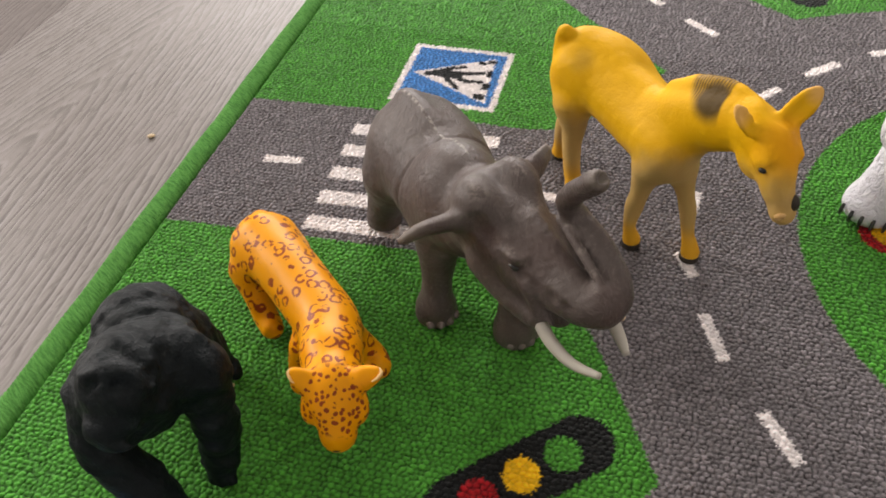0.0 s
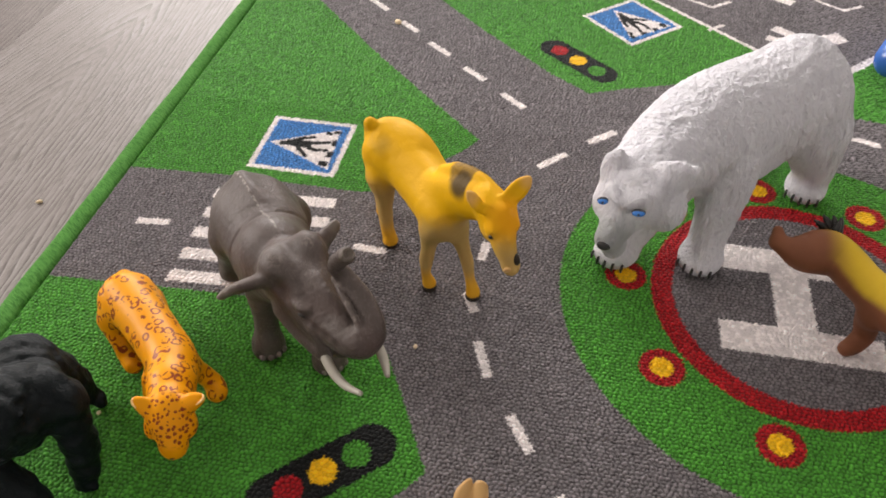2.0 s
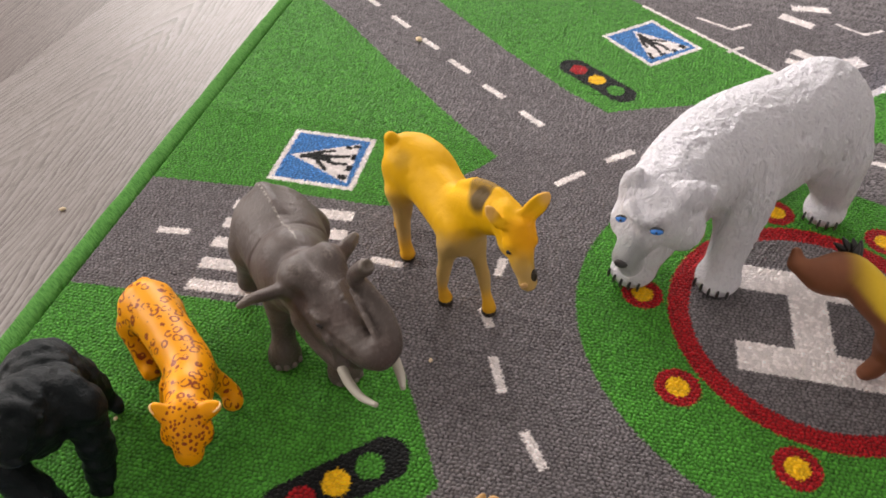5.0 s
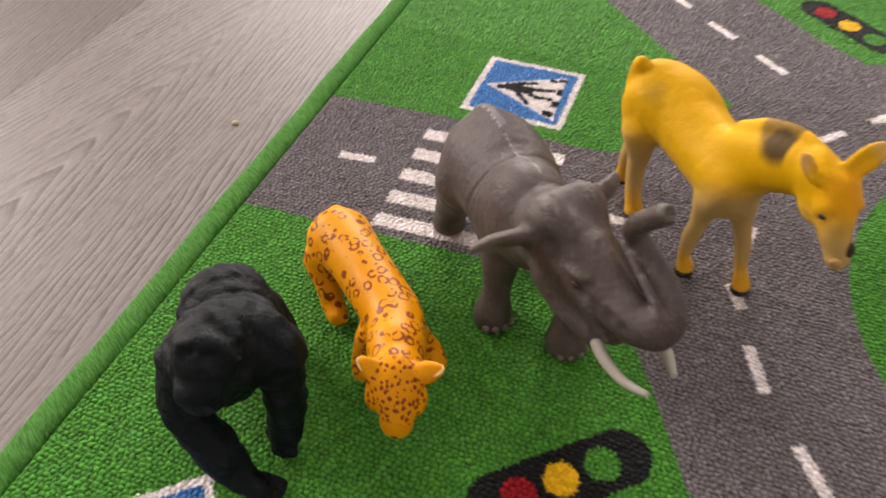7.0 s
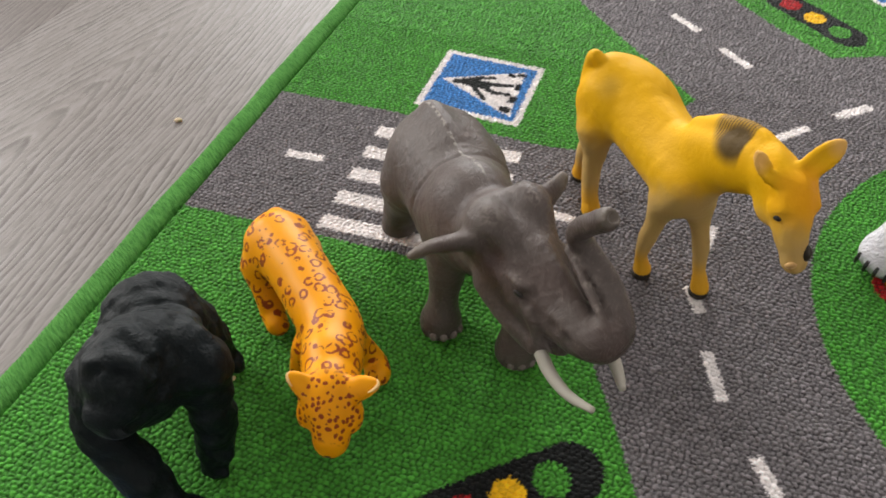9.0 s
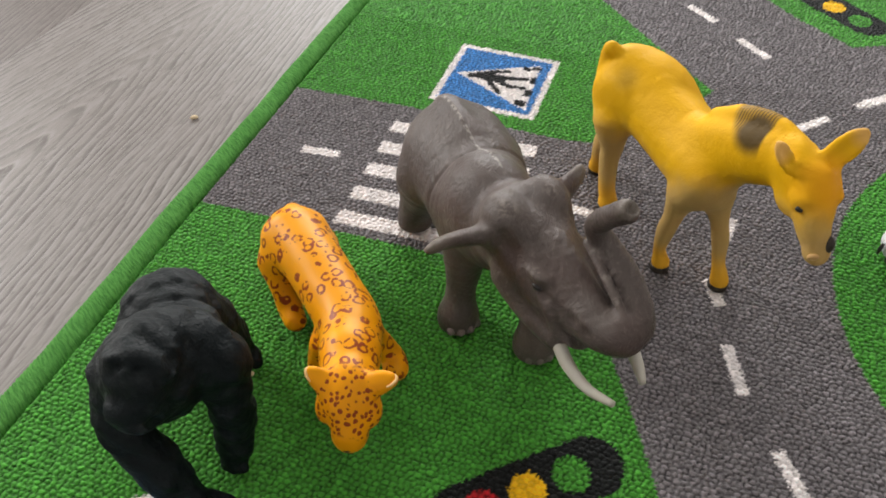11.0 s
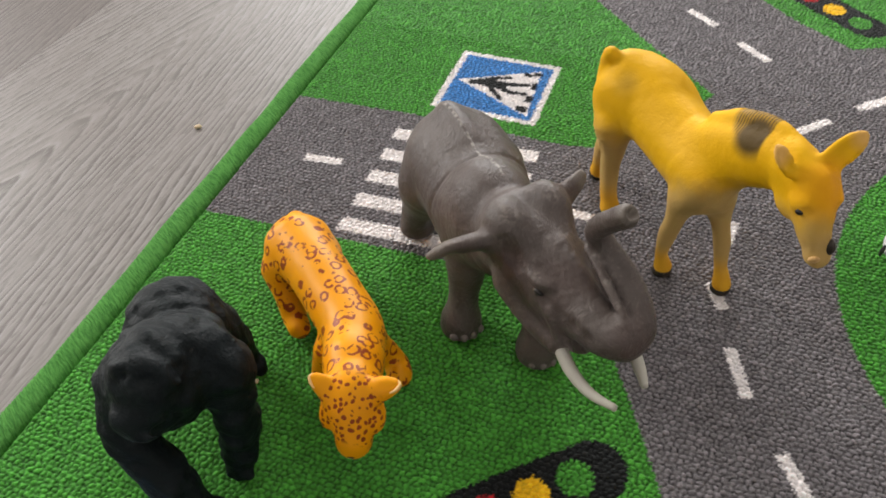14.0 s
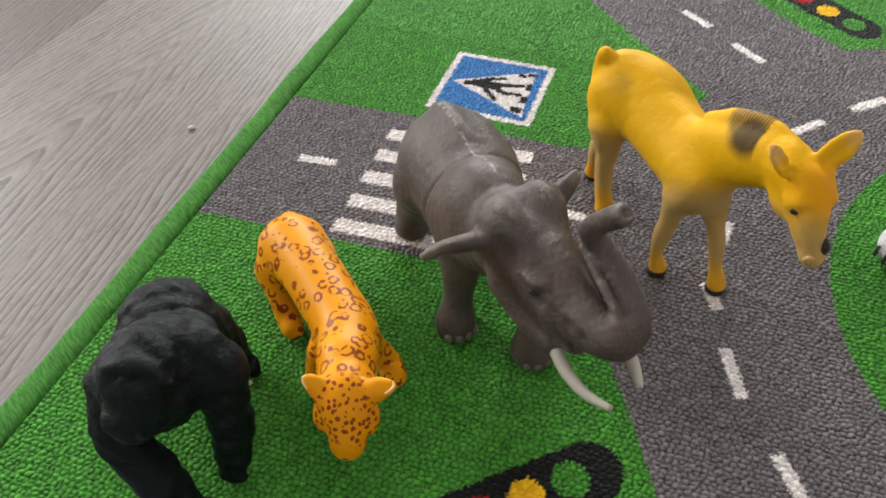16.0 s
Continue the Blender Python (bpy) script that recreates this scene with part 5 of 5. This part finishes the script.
def build_bear():
    o = (0.45, 0.10, 0.0)
    g = thing("polar_bear_figurine", o, "white plastic polar bear figurine with blue eyes and moulded fur", "toy animal", "toy animals on the rug")
    c = Clay((0.320, -0.030, -0.002), (0.580, 0.240, 0.142), 0.0010)
    c.limb([(0.4920, 0.1650, 0.0750, 0.0370), (0.4760, 0.1535, 0.0750, 0.0375), (0.4490, 0.1335, 0.0760, 0.0370), (0.4220, 0.1080, 0.0805, 0.0342), (0.3970, 0.0755, 0.0865, 0.0276), (0.3805, 0.0470, 0.0895, 0.0224)], 0.007)
    c.blob((0.4900, 0.1690, 0.0820), (0.0320, 0.0280, 0.0345), 0.008, (-0.75, -0.66, 0))
    c.blob((0.4160, 0.1040, 0.0895), (0.0235, 0.0180, 0.0220), 0.010, (-0.62, -0.78, 0))
    c.blob((0.4550, 0.1180, 0.0560), (0.0340, 0.0180, 0.0200), 0.010, (-0.75, -0.66, 0))
    c.blob((0.3735, 0.0330, 0.0890), (0.0215, 0.0215, 0.0195), 0.006, (-0.31, -0.95, -0.25))
    c.limb([(0.3690, 0.0260, 0.0810, 0.0130), (0.3645, 0.0190, 0.0745, 0.0104), (0.3595, 0.0115, 0.0690, 0.0080)], 0.005)
    c.blob((0.3645, 0.0155, 0.0610), (0.0100, 0.0074, 0.0045), 0.002, (-0.31, -0.95, -0.35))
    c.blob((0.3895, 0.0275, 0.0810), (0.0120, 0.0105, 0.0135), 0.006)
    c.blob((0.3600, 0.0310, 0.0790), (0.0100, 0.0085, 0.0110), 0.006)
    c.blob((0.3572, 0.0345, 0.1060), (0.0052, 0.0034, 0.0098), 0.005, (-0.95, 0.31, 0.3), (0.0, 0.3, 1))
    c.blob((0.3555, 0.0305, 0.1080), (0.0030, 0.0020, 0.0060), 0.0015, (-0.95, 0.31, 0.3), (0.0, 0.3, 1), carve=True)
    c.limb([(0.3815, 0.0285, 0.1000, 0.0100), (0.3905, 0.0265, 0.1065, 0.0082), (0.4025, 0.0265, 0.1130, 0.0012)], 0.0015, ((0.1, 0.9, -0.3), 1.7))
    c.limb([(0.3560, 0.0205, 0.0985, 0.0026), (0.3600, 0.0145, 0.0965, 0.0020), (0.3640, 0.0135, 0.0940, 0.0014)], 0.006)
    c.limb([(0.3680, 0.0135, 0.0958, 0.0014), (0.3745, 0.0145, 0.0988, 0.0020), (0.3815, 0.0195, 0.1002, 0.0022)], 0.006)
    for x, y, z in ((0.3960, 0.0280, 0.0790), (0.3985, 0.0330, 0.0870), (0.3915, 0.0235, 0.0740)):
        c.limb([(x - 0.003, y + 0.002, z + 0.005, 0.0040), (x, y, z, 0.0026), (x + 0.0012, y - 0.0008, z - 0.0025, 0.0010)], 0.003)
    # fore legs, one set ahead under the muzzle
    c.limb([(0.4380, 0.0960, 0.0640, 0.0220), (0.4405, 0.0885, 0.0480, 0.0165), (0.4395, 0.0815, 0.0330, 0.0132), (0.4365, 0.0735, 0.0180, 0.0122), (0.4345, 0.0685, 0.0100, 0.0126)], 0.006)
    c.blob((0.4335, 0.0650, 0.0075), (0.0175, 0.0150, 0.0088), 0.004, (-0.45, -0.9, 0))
    c.limb([(0.4080, 0.0920, 0.0640, 0.0215), (0.3970, 0.0830, 0.0450, 0.0165), (0.3870, 0.0740, 0.0250, 0.0140), (0.3790, 0.0670, 0.0110, 0.0130)], 0.006)
    c.blob((0.3765, 0.0640, 0.0075), (0.0170, 0.0150, 0.0088), 0.004, (-0.5, -0.85, 0))
    c.limb([(0.5100, 0.1550, 0.0560, 0.0250), (0.5160, 0.1520, 0.0400, 0.0180), (0.5215, 0.1525, 0.0220, 0.0142), (0.5215, 0.1520, 0.0110, 0.0135)], 0.006)
    c.blob((0.5200, 0.1480, 0.0075), (0.0165, 0.0145, 0.0088), 0.004, (-0.40, -0.9, 0))
    c.limb([(0.4820, 0.1850, 0.0560, 0.0240), (0.4780, 0.1900, 0.0300, 0.0160), (0.4780, 0.1900, 0.0120, 0.0140)], 0.006)
    c.blob((0.4740, 0.1860, 0.0075), (0.0170, 0.0150, 0.0088), 0.004, (-0.7, -0.7, 0))

    def fur(p):
        calm = np.clip((p[:, 2] - 0.010) / 0.025, 0.12, 1) * np.clip((np.hypot(p[:, 0] - 0.362, p[:, 1] - 0.010) - 0.017) / 0.016, 0.03, 1)
        # strands that run down and back, gathered in locks
        drift = 0.0045 * np.stack([waves(p, 43, 150), waves(p, 45, 150), waves(p, 46, 150)], 1)
        lie = np.array([0.30, 0.25, -0.92])
        q = p + drift
        q = q - 0.74 * (q @ lie)[:, None] * lie
        lock = 1 - 2.2 * np.abs(waves(q, 41, 560, 7))
        strand = 1 - 2.2 * np.abs(waves(q, 44, 1250, 9))
        return calm * (-0.0008 * lock - 0.0012 * strand + 0.0006 * waves(q, 42, 2200, 12) + 0.0005 * waves(p, 47, 170, 8))

    c.rough(fur).ground()
    part("body", c.skin("bear_body", [BEAR], o), None, g)
    for x, y, z, r in ((0.3525, 0.0146, 0.0946, 0.0030), (0.3725, 0.0094, 0.0924, 0.0038)):
        eye = part("eye", moved(ball((x, y, z), (r, 0.0018, 0.0020)), o), EYE_BLUE, g, "bright blue painted eye")
        part("eye_rim", moved(ball((x, y + 0.0006, z + 0.0003), (r + 0.0003, 0.0013, 0.0023)), o), NOSE, eye)
        part("pupil", moved(ball((x - 0.0002, y - 0.0013, z + 0.0002), (0.0009, 0.0007, 0.0009), None, 8, 6), o), DARK, eye)
    part("nose", moved(ball((0.3572, 0.0058, 0.0690), (0.0046, 0.0034, 0.0032)), o), NOSE, g, "grey-black painted nose")
    for x, y, fx, fy in ((0.4335, 0.0650, -0.45, -0.9), (0.3765, 0.0640, -0.5, -0.85), (0.5200, 0.1480, -0.40, -0.9)):
        f = Vector((fx, fy, 0)).normalized()
        s = Vector((-f.y, f.x, 0))
        for k in (-2, -1, 0, 1, 2):
            p = Vector((x, y, 0)) + f * (0.0163 - 0.0009 * k * k) + s * (0.0056 * k)
            q = p + f * 0.0008
            part("claw", moved(tube([(p.x, p.y, 0.0104, 0.0008), (p.x + f.x * 0.0014, p.y + f.y * 0.0014, 0.0074, 0.0011), (q.x, q.y, 0.0036, 0.0007)], 6), o), NOSE, g, "black painted claw")
    return g


def build_beast():
    o = (0.53, 0.01, 0.0)
    g = thing("brown_animal_figurine", o, "brown plastic animal figurine with yellow back and black crest", "toy animal", "toy animals on the rug")
    c = Clay((0.450, -0.110, -0.002), (0.620, 0.070, 0.085), 0.0009)
    c.limb([(0.4665, 0.0395, 0.0515, 0.0048), (0.4730, 0.0355, 0.0505, 0.0072), (0.4825, 0.0345, 0.0490, 0.0116), (0.4940, 0.0370, 0.0490, 0.0142), (0.5030, 0.0320, 0.0490, 0.0124), (0.5140, 0.0110, 0.0480, 0.0120), (0.5320, -0.0110, 0.0475, 0.0150), (0.5600, -0.0400, 0.0460, 0.0170)], 0.005)
    c.limb([(0.4665, 0.0400, 0.0520, 0.0048), (0.4655, 0.0440, 0.0570, 0.0032)], 0.003)
    c.limb([(0.5195, 0.0010, 0.0380, 0.0105), (0.5215, 0.0065, 0.0250, 0.0076), (0.5250, 0.0070, 0.0110, 0.0066), (0.5200, 0.0025, 0.0060, 0.0060), (0.5150, -0.0005, 0.0046, 0.0050)], 0.004)
    c.limb([(0.5430, -0.0240, 0.0340, 0.0110), (0.5440, -0.0210, 0.0200, 0.0080), (0.5430, -0.0200, 0.0100, 0.0062), (0.5390, -0.0220, 0.0055, 0.0055)], 0.004)
    c.limb([(0.5700, -0.0480, 0.0340, 0.0120), (0.5720, -0.0460, 0.0060, 0.0070)], 0.004)
    c.limb([(0.5640, -0.0640, 0.0340, 0.0120), (0.5640, -0.0660, 0.0060, 0.0070)], 0.004)
    c.rough(lambda p: 0.0002 * waves(p, 51, 300)).ground()
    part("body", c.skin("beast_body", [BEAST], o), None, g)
    for x, y, z, dx, dy in ((0.4965, 0.0490, 0.0575, -0.010, 0.001), (0.4980, 0.0490, 0.0590, -0.006, 0.005), (0.5000, 0.0480, 0.0595, -0.002, 0.006), (0.5015, 0.0465, 0.0595, 0.001, 0.006), (0.4990, 0.0455, 0.0595, 0.002, 0.004)):
        part("crest_spike", moved(tube([(x, y, z - 0.003, 0.0030), (x + dx * 0.5, y + dy * 0.5, z + 0.002, 0.0022), (x + dx, y + dy, z + 0.005, 0.0006)], 8), o), DARK, g, "black painted crest spike")
    return g


def build_tan_toy():
    """Only the two upright ear tips and a bit of the flank come into view."""
    o = (0.292, -0.155, 0.0)
    g = thing("tan_animal_figurine", o, "small tan plastic animal figurine with upright ears", "toy animal", "toy animals on the rug")
    c = Clay((0.250, -0.215, -0.002), (0.330, -0.108, 0.045), 0.0008)
    c.limb([(0.286, -0.195, 0.013, 0.010), (0.288, -0.172, 0.014, 0.009), (0.292, -0.152, 0.014, 0.008)], 0.006)
    for x, y in ((0.280, -0.196), (0.294, -0.198), (0.282, -0.168), (0.298, -0.166)):
        c.limb([(x, y, 0.010, 0.0042), (x, y, 0.003, 0.0036)], 0.004)
    c.limb([(0.292, -0.152, 0.014, 0.0075), (0.2945, -0.1415, 0.0145, 0.0060)], 0.004)
    c.limb([(0.284, -0.160, 0.013, 0.0070), (0.2740, -0.1440, 0.0140, 0.0050)], 0.004)
    c.limb([(0.2905, -0.1410, 0.0150, 0.0046), (0.2905, -0.1325, 0.0205, 0.0048), (0.2932, -0.1275, 0.0255, 0.0020)], 0.001, ((0.5, -0.8, 0.3), 1.8))
    c.limb([(0.2980, -0.1410, 0.0150, 0.0046), (0.2988, -0.1325, 0.0205, 0.0050), (0.2995, -0.1290, 0.0240, 0.0040)], 0.001, ((-0.2, -0.9, 0.3), 2.2))
    c.ground()
    part("body", c.skin("tan_body", [TAN], o), None, g)
    return g


def build_blue_toy():
    o = (0.662, 0.345, 0.0)
    g = thing("blue_toy", o, "shiny blue plastic toy lying on the rug", "toy")
    c = Clay((0.590, 0.285, -0.002), (0.770, 0.450, 0.085), 0.0014)
    c.limb([(0.628, 0.322, 0.020, 0.016), (0.650, 0.334, 0.030, 0.025), (0.692, 0.360, 0.032, 0.029), (0.732, 0.390, 0.026, 0.020)], 0.012)
    c.limb([(0.624, 0.338, 0.046, 0.007), (0.648, 0.342, 0.064, 0.008)], 0.008)
    c.ground()
    part("body", c.skin("blue_body", [BLUE_TOY], o), None, g)
    return g


def build_crumb(place, size, seed):
    rng = random.Random(seed)
    bm = bmesh.new()
    bmesh.ops.create_icosphere(bm, subdivisions=2, radius=1.0)
    for v in bm.verts:
        k = 1 + 0.45 * noise.noise(v.co * 1.7 + Vector((seed * 7.1, 0, 0)))
        v.co = Vector((v.co.x * k * size, v.co.y * k * size * 0.8, v.co.z * k * size * 0.6))
    bmesh.ops.rotate(bm, matrix=Matrix.Rotation(rng.random() * 6, 3, "Z"), verts=bm.verts)
    ob = part("crumb", bm, CRUMB, None)
    ob.location = place
    return ob


JAG_O = (0.11, -0.08, 0.0)
GORILLA, ELEPHANT, BEAR, BEAST = gorilla_paint(), elephant_paint(), bear_paint(), beast_paint()
JAGUAR = jaguar_paint((0.139 - JAG_O[0], -0.124 - JAG_O[1], 0.043))
DONKEY = donkey_paint((0.2750 - 0.245, 0.0160 - 0.045, 0.0985), 0.053)
build_elephant()
build_donkey()
build_bear()
build_jaguar()
build_gorilla()
build_beast()
build_tan_toy()
build_blue_toy()
tagged(build_crumb((-0.056, 0.0725, FLOOR + 0.001), 0.0022, 1), "tiny pale crumb lying on the laminate floor", "crumb", "crumbs")
tagged(build_crumb((0.2502, -0.0301, 0.0006), 0.0017, 3), "tiny yellow crumb lying on the rug road", "crumb", "crumbs")
tagged(build_crumb((0.0752, -0.1002, 0.0006), 0.0014, 4), "tiny pale crumb lying on the green pile", "crumb", "crumbs")
tagged(build_crumb((0.172, 0.3655, 0.001), 0.004, 2), "small brown crumb lying on the rug road", "crumb", "crumbs")
